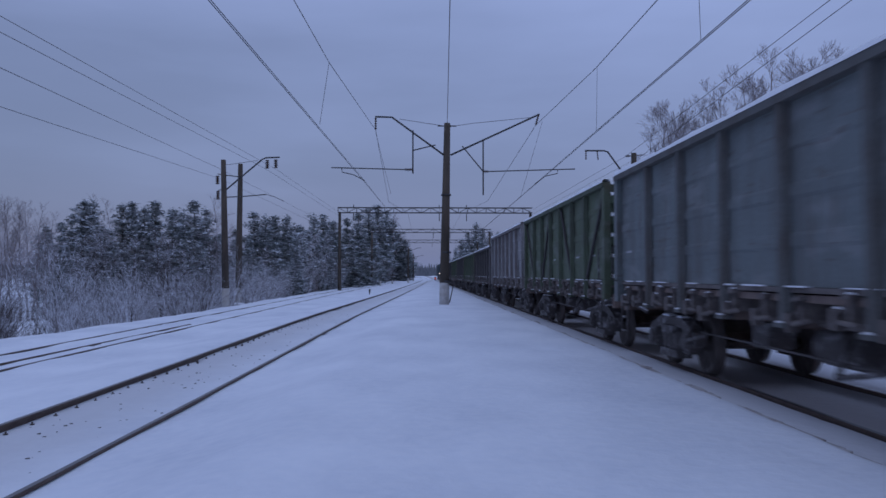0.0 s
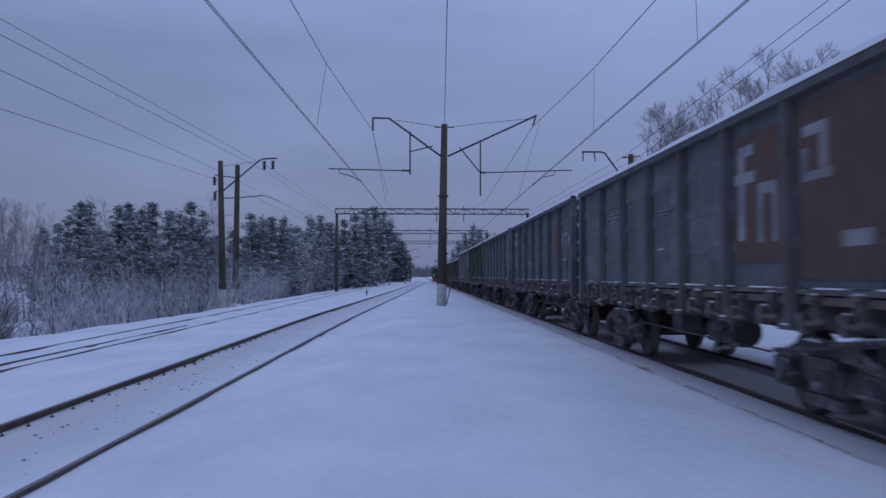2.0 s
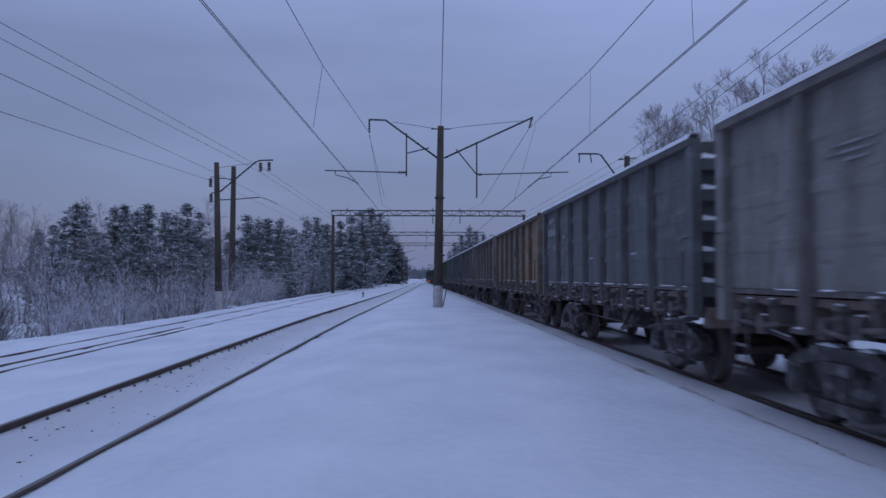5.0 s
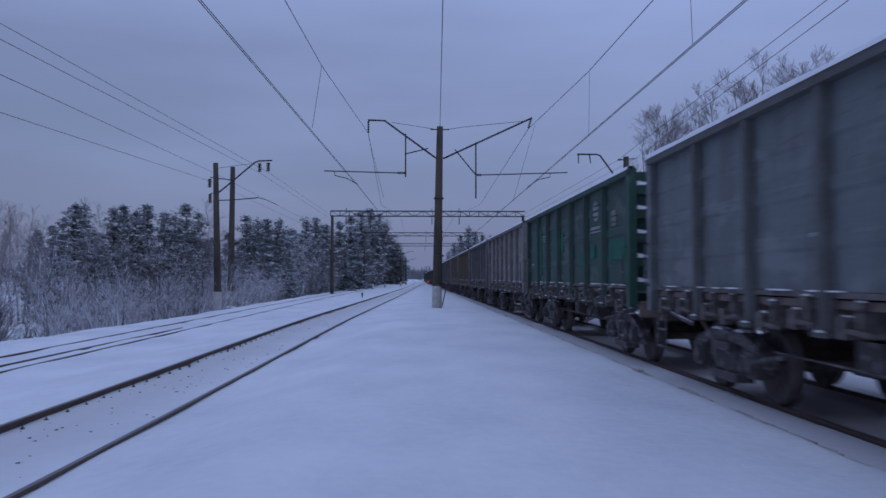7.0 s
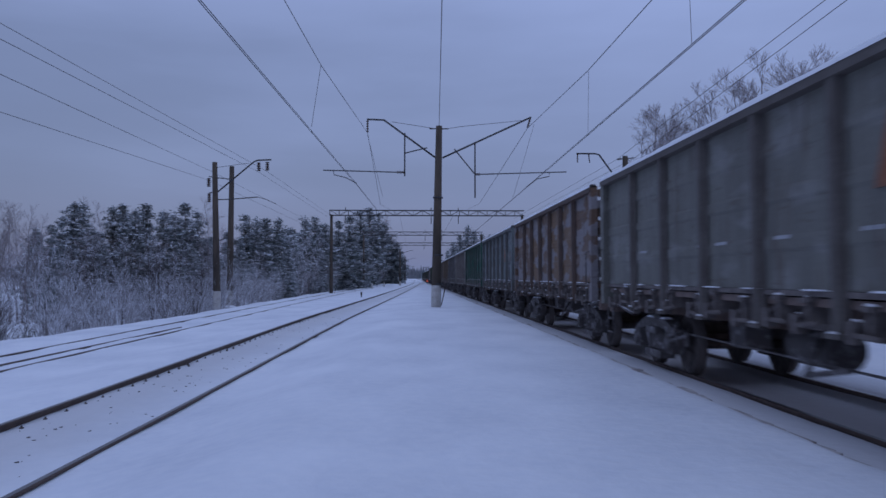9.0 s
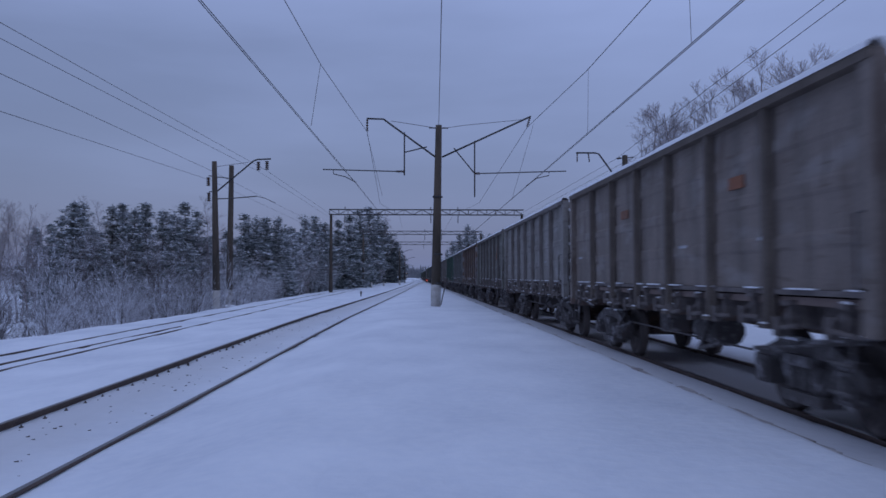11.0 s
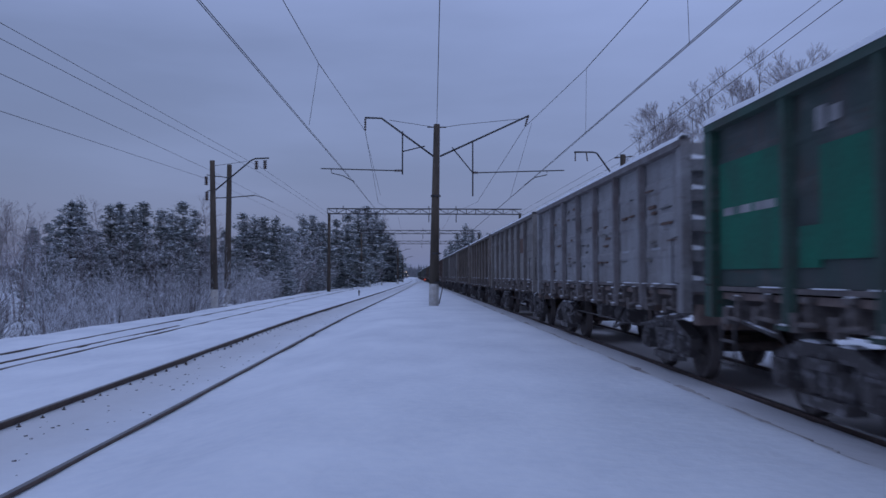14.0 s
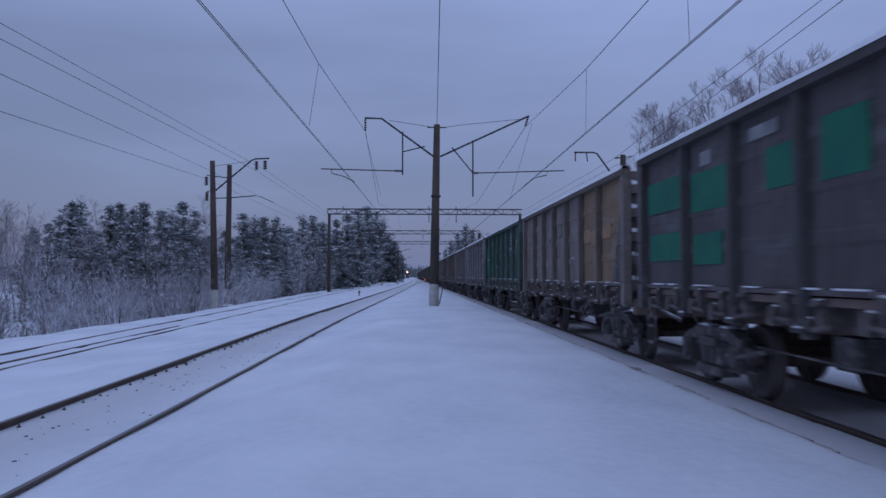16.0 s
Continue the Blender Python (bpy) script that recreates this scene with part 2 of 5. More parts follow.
# ---- rails ----
def rail_strip(name, centre, level, side, y0, y1, step, parent, cant=0.0):
    """A rail: head, web and foot swept along the track."""
    prof = [(-0.075, -0.18), (-0.075, -0.165), (-0.012, -0.14), (-0.012, -0.045), (-0.036, -0.035), (-0.036, -0.006), (-0.028, 0), (0.028, 0), (0.036, -0.006), (0.036, -0.035), (0.012, -0.045), (0.012, -0.14), (0.075, -0.165), (0.075, -0.18)]
    bm = bmesh.new()
    last = None
    y = y0
    while y <= y1 + 1e-6:
        cx, cz = centre(y) + side * 0.80, level(y) + (cant if side < 0 else 0)
        ring = [bm.verts.new((cx + px, y, cz + pz)) for px, pz in prof]
        if last:
            for i in range(len(prof) - 1):
                f = bm.faces.new((last[i], last[i + 1], ring[i + 1], ring[i]))
                f.material_index = 1 if i == 6 else 0
        last = ring
        y += step
    return part(name, bm, (RAIL, RAIL_TOP), parent)


def track(label, centre, level, y1, sleepers, pitch, cant=0.0):
    t = thing("railway_track", label, "railway track", kind="structure")
    for side in (-1, 1):
        rail_strip("rail", centre, level, side, -60, y1, 4, t, cant)
    if sleepers:
        bm = bmesh.new()
        box(bm, -1.35, 1.35, -0.12, 0.12, -0.34, -0.175)
        sl = mesh_of("sleeper", bm, SLEEPER)
        bm = bmesh.new()
        box(bm, -0.020, 0.020, -0.022, 0.022, -0.17, -0.088)
        rod(bm, (0.0, 0, -0.12), (0.0, 0, -0.066), 0.012, None, 6)
        clip = mesh_of("rail_clip", bm, IRON)
        y, k = 3.0, 0
        while k < 70:
            s = part("sleeper", sl, None, t, m=pose(centre(y), y, level(y)))
            part("rail_clip", clip, None, s, m=pose(-0.80 + 0.135, 0, 0.068))
            y += pitch
            k += 1
    return t


track("snow-edged main track with dark rusty rails", left_x, left_z, 640, True, 0.60, CANT)
track("main track under the passing goods train", lambda y: TRACK_X, lambda y: TRACK_Z, 600, False, 0.6)
far_track = track("siding with rails almost buried in snow", far_x, lambda y: FAR_Z, 240, False, 0.6)
# a third, partly bare rail of the turnout that leads off the siding
bm = bmesh.new()
last = None
for k in range(31):
    y = -40 + 2.4 * k
    cx = -9.15 + 0.80 - 0.62 + 0.009 * (y - 17)
    ring = [bm.verts.new((cx + px, y, FAR_Z + pz)) for px, pz in ((-0.036, -0.12), (-0.036, -0.004), (0.036, -0.004), (0.036, -0.12))]
    if last:
        for i in range(3):
            bm.faces.new((last[i], last[i + 1], ring[i + 1], ring[i]))
    last = ring
part("switch_rail", bm, RAIL, far_track)


# ---- goods wagons ----
POSTS = (-4.325, -2.595, -0.865, 0.865, 2.595, 4.325)
HALF = 6.52
PITCH = 13.92


def paint(name, colour, second, rough=0.65, mix=(0.42, 0.72), scale=1.1, stretch=(1, 1.9, 0.40)):
    """Weathered wagon paint: two tones, bleached and scuffed patches, rusty runs."""
    colour, second = tuple(c * 0.98 for c in colour), tuple(c * 0.98 for c in second)
    m = material(name, colour, rough, 0.0, second=second, scale=scale, mix=mix, fine=22, bump=0.12, dist=0.008, vary=1, stretch=stretch, spec=0.35)
    n, l = m.node_tree.nodes, m.node_tree.links
    b = n["Principled BSDF"]
    co, info, shift = n.new("ShaderNodeTexCoord"), n.new("ShaderNodeObjectInfo"), n.new("ShaderNodeVectorMath")
    shift.operation = "MULTIPLY_ADD"
    shift.inputs[1].default_value = (11, 71, 29)
    l.new(info.outputs["Random"], shift.inputs[0])
    l.new(co.outputs["Object"], shift.inputs[2])
    grey = sum(colour) / 3
    pale = tuple(0.55 * c + 0.45 * grey + 0.075 for c in colour)
    rust = (0.5 * second[0] + 0.040, 0.5 * second[1] + 0.020, 0.5 * second[2] + 0.012)
    for size, stretch, lo, hi, amount, tone in ((1.3, (1, 0.7, 2.2), 0.55, 0.66, 0.55, pale), (2.6, (1, 2.6, 0.45), 0.56, 0.70, 0.70, rust), (5.0, (1, 0.35, 2.6), 0.62, 0.68, 0.50, rust)):
        mp, ns, ra = n.new("ShaderNodeMapping"), n.new("ShaderNodeTexNoise"), n.new("ShaderNodeMapRange")
        mp.inputs["Scale"].default_value = stretch
        ns.inputs["Scale"].default_value, ns.inputs["Detail"].default_value = size, 5
        l.new(shift.outputs[0], mp.inputs[0])
        l.new(mp.outputs[0], ns.inputs["Vector"])
        ra.inputs["From Min"].default_value, ra.inputs["From Max"].default_value, ra.inputs["To Max"].default_value = lo, hi, amount
        l.new(ns.outputs[0], ra.inputs["Value"])
        mx = n.new("ShaderNodeMix")
        mx.data_type = "RGBA"
        l.new(ra.outputs[0], mx.inputs[0])
        l.new(b.inputs["Base Color"].links[0].from_socket, mx.inputs[6])
        mx.inputs[7].default_value = (*tone, 1)
        l.new(mx.outputs[2], b.inputs["Base Color"])
    return m


PAINTS = {
    "grey": paint("grey_paint", (0.187, 0.186, 0.183), (0.134, 0.121, 0.113)),
    "steel": paint("faded_steel_blue_paint", (0.150, 0.174, 0.176), (0.116, 0.122, 0.120)),
    "drab": paint("drab_grey_paint", (0.172, 0.170, 0.150), (0.122, 0.118, 0.105)),
    "blue": paint("blue_grey_paint", (0.107, 0.116, 0.123), (0.081, 0.082, 0.084)),
    "slate": paint("slate_paint", (0.131, 0.134, 0.137), (0.096, 0.090, 0.087)),
    "taupe": paint("taupe_paint", (0.213, 0.177, 0.154), (0.142, 0.119, 0.104)),
    "brown": paint("brown_paint", (0.172, 0.132, 0.092), (0.112, 0.090, 0.068)),
    "murky": paint("murky_green_paint", (0.040, 0.062, 0.055), (0.058, 0.062, 0.062)),
    "rust": paint("flaking_brown_paint", (0.140, 0.086, 0.058), (0.222, 0.205, 0.210), mix=(0.488, 0.515), scale=1.5, stretch=(1, 0.6, 1.9)),
    "ochre": paint("flaking_ochre_paint", (0.172, 0.104, 0.058), (0.228, 0.210, 0.214), mix=(0.50, 0.53), scale=1.5, stretch=(1, 0.6, 1.9)),
    "green": paint("green_paint", (0.030, 0.082, 0.060), (0.048, 0.062, 0.056)),
    "olive": paint("faded_green_paint", (0.086, 0.118, 0.070), (0.072, 0.082, 0.058)),
    "lavender": paint("pale_lilac_paint", (0.275, 0.272, 0.275), (0.190, 0.178, 0.176), stretch=(1, 0.9, 1.2)),
    "pale": paint("pale_grey_paint", (0.246, 0.231, 0.214), (0.167, 0.148, 0.135)),
    "dark": paint("dark_grey_paint", (0.096, 0.085, 0.086), (0.066, 0.056, 0.056)),
    "tan": paint("tan_paint", (0.270, 0.170, 0.096), (0.170, 0.118, 0.078)),
}
# Browner than the panels; also darkened to stand for the posts' shaded sides.
POST_PAINT = {k: material(k + "_brown_shaded_posts", tuple(v * 1.12 for v in c), 0.8, second=tuple(v * 1.12 for v in d), scale=2.5, fine=25, bump=0.15, vary=1) for k, c, d in (
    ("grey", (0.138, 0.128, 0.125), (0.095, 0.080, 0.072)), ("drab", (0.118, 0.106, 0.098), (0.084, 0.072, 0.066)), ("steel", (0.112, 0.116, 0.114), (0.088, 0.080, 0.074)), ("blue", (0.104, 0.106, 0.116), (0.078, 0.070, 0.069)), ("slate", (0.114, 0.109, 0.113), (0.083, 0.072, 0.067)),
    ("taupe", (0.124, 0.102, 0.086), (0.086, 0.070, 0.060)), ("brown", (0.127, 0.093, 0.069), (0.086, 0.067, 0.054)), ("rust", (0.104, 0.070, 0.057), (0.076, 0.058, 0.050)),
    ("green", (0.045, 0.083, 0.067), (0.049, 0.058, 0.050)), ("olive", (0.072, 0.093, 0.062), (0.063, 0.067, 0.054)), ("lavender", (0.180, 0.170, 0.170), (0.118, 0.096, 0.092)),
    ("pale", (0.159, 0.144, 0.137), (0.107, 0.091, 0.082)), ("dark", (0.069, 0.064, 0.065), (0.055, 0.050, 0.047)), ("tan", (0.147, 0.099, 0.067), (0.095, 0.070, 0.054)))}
MARKS = {
    "emerald": material("emerald_marking", (0.010, 0.135, 0.082), 0.8, second=(0.022, 0.095, 0.066), scale=1.5, fine=20),
    "white": material("white_marking", (0.34, 0.34, 0.34), 0.8, second=(0.15, 0.15, 0.155), scale=2.5, fine=20),
    "orange": material("orange_marking", (0.26, 0.105, 0.058), 0.8, second=(0.16, 0.095, 0.072), scale=3, fine=20),
    "red": material("red_marking", (0.170, 0.118, 0.106), 0.8, second=(0.15, 0.125, 0.12), scale=3, fine=20),
    "green": material("bright_green_marking", (0.018, 0.165, 0.095), 0.8, second=(0.015, 0.12, 0.085), scale=2, fine=20),
    "pale": material("pale_patch", (0.215, 0.205, 0.195), 0.8, second=(0.150, 0.135, 0.120), scale=3, fine=20),
    "black": material("black_marking", (0.035, 0.04, 0.045), 0.8, second=(0.06, 0.06, 0.06), scale=3, fine=20),
    "dark": material("dark_green_marking", (0.02, 0.07, 0.055), 0.8, second=(0.03, 0.06, 0.05), scale=3, fine=20),
    "rusty": material("rusty_patch", (0.225, 0.150, 0.105), 0.8, second=(0.17, 0.13, 0.11), scale=3, fine=20),
    "slate": material("slate_patch", (0.125, 0.125, 0.128), 0.8, second=(0.10, 0.095, 0.09), scale=3, fine=20),
    "sand": material("sand_patch", (0.34, 0.225, 0.125), 0.8, second=(0.24, 0.165, 0.105), scale=3, fine=20),
    "brown": material("brown_marking", (0.135, 0.082, 0.062), 0.8, second=(0.10, 0.066, 0.054), scale=3, fine=20),
}


FROST = material("rime_on_paint", (0.42, 0.43, 0.46), 0.9, second=(0.24, 0.25, 0.27), scale=5, fine=30, vary=1)


def panel_mesh(half, z0, z1, mat, seed=0):
    """A pressed steel sheet of the side with three shallow ridges and some rime on them; faces -x."""
    rng = random.Random(seed)
    bm = bmesh.new()
    h = z1 - z0
    prof = [(0, z0)]
    for k in (0.24, 0.5, 0.76):
        zc = z0 + k * h
        prof += [(0, zc - 0.09), (-0.014, zc - 0.05), (-0.014, zc + 0.05), (0, zc + 0.09)]
    prof += [(0, z1)]
    n = 5
    # slightly dented sheet
    front = [[bm.verts.new((px + (rng.uniform(-0.008, 0.008) if 0 < s < n else 0), (2 * s / n - 1) * half, pz)) for px, pz in prof] for s in range(n + 1)]
    for s in range(n):
        for i in range(len(prof) - 1):
            f = bm.faces.new((front[s][i], front[s + 1][i], front[s + 1][i + 1], front[s][i + 1]))
            if i in (3, 7, 11) and rng.random() < 0.07:
                f.material_index = 1
    back = [[bm.verts.new((0.05, s * half, pz)) for pz in (z0, z1)] for s in (-1, 1)]
    bm.faces.new((back[0][0], back[0][1], back[1][1], back[1][0]))
    return mesh_of("side_panel", bm, mat, FROST)


def post_mesh(z0, z1, mat):
    """A hat-section post with a splayed foot."""
    bm = bmesh.new()
    prof = [(0.0, -0.10), (-0.006, -0.085), (-0.095, -0.056), (-0.095, 0.056), (-0.006, 0.085), (0.0, 0.10)]
    low = [bm.verts.new((px * 0.8, py, z0)) for px, py in prof]
    top = [bm.verts.new((px, py, z1)) for px, py in prof]
    for i in range(5):
        bm.faces.new((low[i + 1], low[i], top[i], top[i + 1]))
    bm.faces.new(low)
    box(bm, -0.11, 0.02, -0.14, 0.14, z0 - 0.03, z0 + 0.02)
    disc(bm, (-0.085, 0, z0 + 0.02), (0, 0, 1), [(0, 0.055), (0.010, 0.05), (0.02, 0.02)], 8, 1)
    return mesh_of("post", bm, mat, SNOW_CAP)


SOOT = material("sooty_iron", (0.105, 0.090, 0.086), 0.85, second=(0.205, 0.180, 0.170), scale=9, fine=50, vary=1)


def wheelset_mesh():
    bm = bmesh.new()
    for s in (-1, 1):
        disc(bm, (s * 0.72, 0, 0), (s, 0, 0), [(-0.03, 0.50), (0.0, 0.505), (0.02, 0.475), (0.11, 0.470), (0.115, 0.40), (0.05, 0.36), (0.05, 0.14), (0.12, 0.11), (0.30, 0.09)], 24)
    rod(bm, (-0.75, 0, 0), (0.75, 0, 0), 0.08, None, 8)
    return mesh_of("wheelset", bm, IRON)


def side_frame_mesh():
    """Cast bogie side frame: arched top chord, spring nest, bottom chord, axle boxes."""
    bm = bmesh.new()
    x0, x1 = -0.09, 0.09
    top = [(-1.25, 0.62), (-1.05, 0.72), (-0.55, 0.86), (0.55, 0.86), (1.05, 0.72), (1.25, 0.62)]
    for (ya, za), (yb, zb) in zip(top, top[1:]):
        m = None
        vs = [bm.verts.new(p) for p in ((x0, ya, za - 0.16), (x1, ya, za - 0.16), (x1, yb, zb - 0.16), (x0, yb, zb - 0.16), (x0, ya, za), (x1, ya, za), (x1, yb, zb), (x0, yb, zb))]
        for q in ((0, 3, 2, 1), (4, 5, 6, 7), (0, 1, 5, 4), (1, 2, 6, 5), (2, 3, 7, 6), (3, 0, 4, 7)):
            bm.faces.new([vs[i] for i in q])
    for s in (-1, 1):
        rod(bm, (0, s * 0.62, 0.72), (0, s * 0.34, 0.30), 0.08, None, 6)
        box(bm, -0.13, 0.10, s * 0.925 - 0.16, s * 0.925 + 0.16, 0.32, 0.64)
        disc(bm, (-0.12, s * 0.925, 0.475), (-1, 0, 0), [(0, 0.13), (0.05, 0.12), (0.06, 0.06)], 12)
    box(bm, -0.13, 0.12, -0.46, 0.46, 0.20, 0.32)
    for k in (-0.26, 0.0, 0.26):
        disc(bm, (-0.02, k, 0.32), (0, 0, 1), [(0, 0.09), (0.05, 0.11), (0.10, 0.09), (0.15, 0.11), (0.20, 0.09), (0.25, 0.11), (0.30, 0.09)], 10)
    box(bm, -0.16, 0.14, -0.30, 0.30, 0.60, 0.72)
    for y, z, w in ((-0.42, 0.862, 0.13), (0.30, 0.862, 0.20), (-0.15, 0.722, 0.09), (0.925, 0.642, 0.12), (-0.925, 0.642, 0.10)):
        box(bm, -0.085, 0.06, y - w, y + w, z, z + 0.016, 1)
        box(bm, -0.07, 0.05, y - w * 0.6, y + w * 0.7, z + 0.016, z + 0.030, 1)
    return mesh_of("side_frame", bm, IRON_FROST, SNOW_CAP)


def bracket_mesh(seed):
    """A hatch hinge bracket under the side sill with a lump of snow."""
    rng = random.Random(seed)
    q, w = rng.uniform(0.5, 1.0), rng.uniform(0.4, 1.0)
    bm = bmesh.new()
    box(bm, -0.05, 0.32, -0.03, 0.03, 1.10, 1.37)
    box(bm, -0.09, 0.06, -0.07, 0.07, 1.32, 1.37)
    box(bm, -0.10, 0.02, 0.17, 0.27, 1.02, 1.22)
    rod(bm, (-0.06, -0.22, 1.10), (-0.06, 0.30, 1.10), 0.028, None, 6)
    rod(bm, (-0.05, 0.2, 1.16), (0.05, 0.0, 1.34), 0.022, None, 6)
    for y, z, r in ((0.0, 1.371, 0.042 * q), (0.22, 1.221, 0.034 * w)):
        if rng.random() < 0.3:
            continue
        n = len(bm.verts)
        disc(bm, (-0.035, 0, z), (0, 0, 1), [(0, r), (0.010, r), (0.024 * q, r * 0.45)], 7, 1)
        bm.verts.ensure_lookup_table()
        for v in bm.verts[n:]:
            v.co.y = y + v.co.y * (1.3 + w) + rng.uniform(-0.015, 0.015)
    return mesh_of("hatch_bracket", bm, SOOT, SNOW_CAP)


WHEELSET, SIDE_FRAME, BRACKETS = wheelset_mesh(), side_frame_mesh(), [bracket_mesh(i) for i in range(8)]
PICK = random.Random(77)
SHARED = {}


def shared(key, make):
    if key not in SHARED:
        SHARED[key] = make()
    return SHARED[key]


def bogie(parent, y):
    b = new("bogie")
    b.parent = parent
    b.matrix_basis = pose(0, y, 0)

    def bolster():
        bm = bmesh.new()
        box(bm, -1.05, 1.05, -0.20, 0.20, 0.52, 0.80)
        rod(bm, (0, 0, 0.78), (0, 0, 0.93), 0.25, None, 12)
        for s in (-1, 1):
            box(bm, -0.95, 0.95, s * 0.42 - 0.05, s * 0.42 + 0.05, 0.50, 0.62)
        return mesh_of("bolster", bm, IRON)
    part("bolster", shared("bolster", bolster), None, b)
    part("side_frame", SIDE_FRAME, None, b, m=pose(-1.02, 0, 0))
    part("side_frame", SIDE_FRAME, None, b, m=pose(1.02, 0, 0, 0, 0, 180))
    for s in (-0.925, 0.925):
        part("wheelset", WHEELSET, None, b, m=pose(0, s, 0.475))


def end_wall(parent, s, top, mat, key):
    def make():
        bm = bmesh.new()
        box(bm, -1.40, 1.40, -0.03, 0.03, 1.15, top)
        return mesh_of("end_wall", bm, mat)

    def make_rib():
        bm = bmesh.new()
        box(bm, -1.40, 1.40, 0.0, 0.12, -0.08, 0.08)
        n = 14
        last = None
        for i in range(n + 1):
            x = -1.38 + 2.76 * i / n
            h = 0.075 + 0.075 * noise.noise((x * 1.3, top, 5)) + 0.02 * noise.noise((x * 5, top, 2))
            ring = [bm.verts.new(p) for p in ((x, 0.002, 0.081), (x, 0.03, 0.081 + h), (x, 0.10, 0.081 + h * 0.9), (x, 0.125, 0.081))]
            if last:
                for k in range(3):
                    f = bm.faces.new((last[k], last[k + 1], ring[k + 1], ring[k]))
                    f.material_index, f.smooth = 1, True
            last = ring
        return mesh_of("rib", bm, mat, SNOW_CAP)
    w = part("end_wall", shared(("end", key, top), make), None, parent, m=pose(0, s * (HALF - 0.20), 0, 0, 0, 0 if s > 0 else 180))
    for k in range(5):
        part("rib", shared(("rib", key, top), make_rib), None, w, m=pose(0, 0.032, 1.42 + k * (top - 1.75) / 4))


def wagon(y, key, label, top=3.45, panels=None, marks=()):
    """An open goods wagon. panels: paint by panel where it differs; marks: (panel, y0, y1, z0, z1, paint) on the platform side."""
    panels = panels or {}
    mat = PAINTS[key]
    w = thing("goods_wagon", label, "goods wagon", pose(TRACK_X, y, TRACK_Z), "wagons of the goods train")
    edges = (-HALF + 0.12, *POSTS, HALF - 0.12)

    def floor():
        bm = bmesh.new()
        box(bm, -1.40, 1.40, -HALF + 0.2, HALF - 0.2, 1.28, 1.36)
        box(bm, -0.22, 0.22, -HALF, HALF, 0.85, 1.26)
        for s in (-1, 1):
            for k in POSTS:
                box(bm, 0.2 * s, 1.38 * s, k - 0.08, k + 0.08, 1.0, 1.27)
            box(bm, -1.35, 1.35, s * (HALF - 0.06) - 0.12, s * (HALF - 0.06) + 0.08, 0.88, 1.16)
        return mesh_of("underframe", bm, RUSTY)
    part("underframe", shared("floor", floor), None, w, "dark rusty iron underframe")

    def brake():
        bm = bmesh.new()
        rod(bm, (-0.75, -1.4, 0.78), (-0.75, -0.4, 0.78), 0.22, None, 12)
        rod(bm, (-1.1, -3.0, 0.66), (-1.1, 2.8, 0.70), 0.016, None, 6)
        rod(bm, (-1.25, -5.9, 0.98), (-1.25, -3.4, 0.72), 0.025, None, 6)
        box(bm, -0.95, -0.6, 0.8, 1.3, 0.62, 0.95)
        for k in (-2.4, 2.2):
            rod(bm, (-1.25, k, 0.70), (-1.25, k + 0.9, 0.55), 0.03, None, 6)
            rod(bm, (-1.25, k + 0.9, 0.55), (-1.0, k + 1.1, 0.9), 0.03, None, 6)
        rod(bm, (-1.30, -HALF + 0.15, 1.06), (-1.34, -4.9, 0.90), 0.022, None, 6)
        rod(bm, (-1.30, HALF - 0.15, 1.06), (-1.34, 4.9, 0.90), 0.022, None, 6)
        for (ya, za), (yb, zb), x in (((-HALF + 0.2, 1.078), (-5.0, 0.926), -1.32), ((HALF - 0.2, 1.078), (5.0, 0.926), -1.32)):
            vs = box(bm, x - 0.014, x + 0.014, ya, yb, 0, 0.014, 1)
            for v in vs:
                v.co.z += za if abs(v.co.y - ya) < 0.01 else zb
        return mesh_of("brake_gear", bm, IRON_FROST, SNOW_CAP)
    part("brake_gear", shared("brake", brake), None, w)

    def load():
        bm = bmesh.new()
        n = 18
        g = [[bm.verts.new((-1.38 + 2.76 * i / 6, -HALF + 0.22 + (2 * HALF - 0.44) * j / n, top - 0.42 + 0.12 * noise.noise((i * 0.6, j * 0.5, top)))) for i in range(7)] for j in range(n + 1)]
        for j in range(n):
            for i in range(6):
                bm.faces.new((g[j][i], g[j][i + 1], g[j + 1][i + 1], g[j + 1][i])).smooth = True
        return mesh_of("snow_load", bm, SNOW_CAP)
    part("snow_load", shared(("load", top), load), None, w, "snow lying on the load")

    for s in (-1, 1):
        turn = 0 if s < 0 else 180
        for i in range(7):
            a, b = edges[i], edges[i + 1]
            k = panels.get(i, key) if s < 0 else key
            r = PICK.randrange(4)
            me = shared(("panel", k, top, round(b - a, 2), r), lambda: panel_mesh((b - a) / 2, 1.44, top - 0.04, PAINTS[k], r))
            part("side_panel", me, None, w, m=pose(s * 1.43, (a + b) / 2, 0, 0, 0, turn))
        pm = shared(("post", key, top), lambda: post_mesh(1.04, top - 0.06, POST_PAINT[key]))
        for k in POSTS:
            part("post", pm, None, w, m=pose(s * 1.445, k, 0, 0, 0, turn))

        def sill():
            bm = bmesh.new()
            box(bm, 0.30, 0.36, -HALF + 0.05, HALF - 0.05, 1.02, 1.30)
            box(bm, 0.0, 0.10, -HALF + 0.05, HALF - 0.05, 1.38, 1.436)
            box(bm, 0.06, 0.36, -HALF + 0.05, HALF - 0.05, 1.30, 1.34)
            return mesh_of("side_sill", bm, SOOT)
        part("side_sill", shared("sill", sill), None, w, m=pose(s * 1.45, 0, 0, 0, 0, turn))

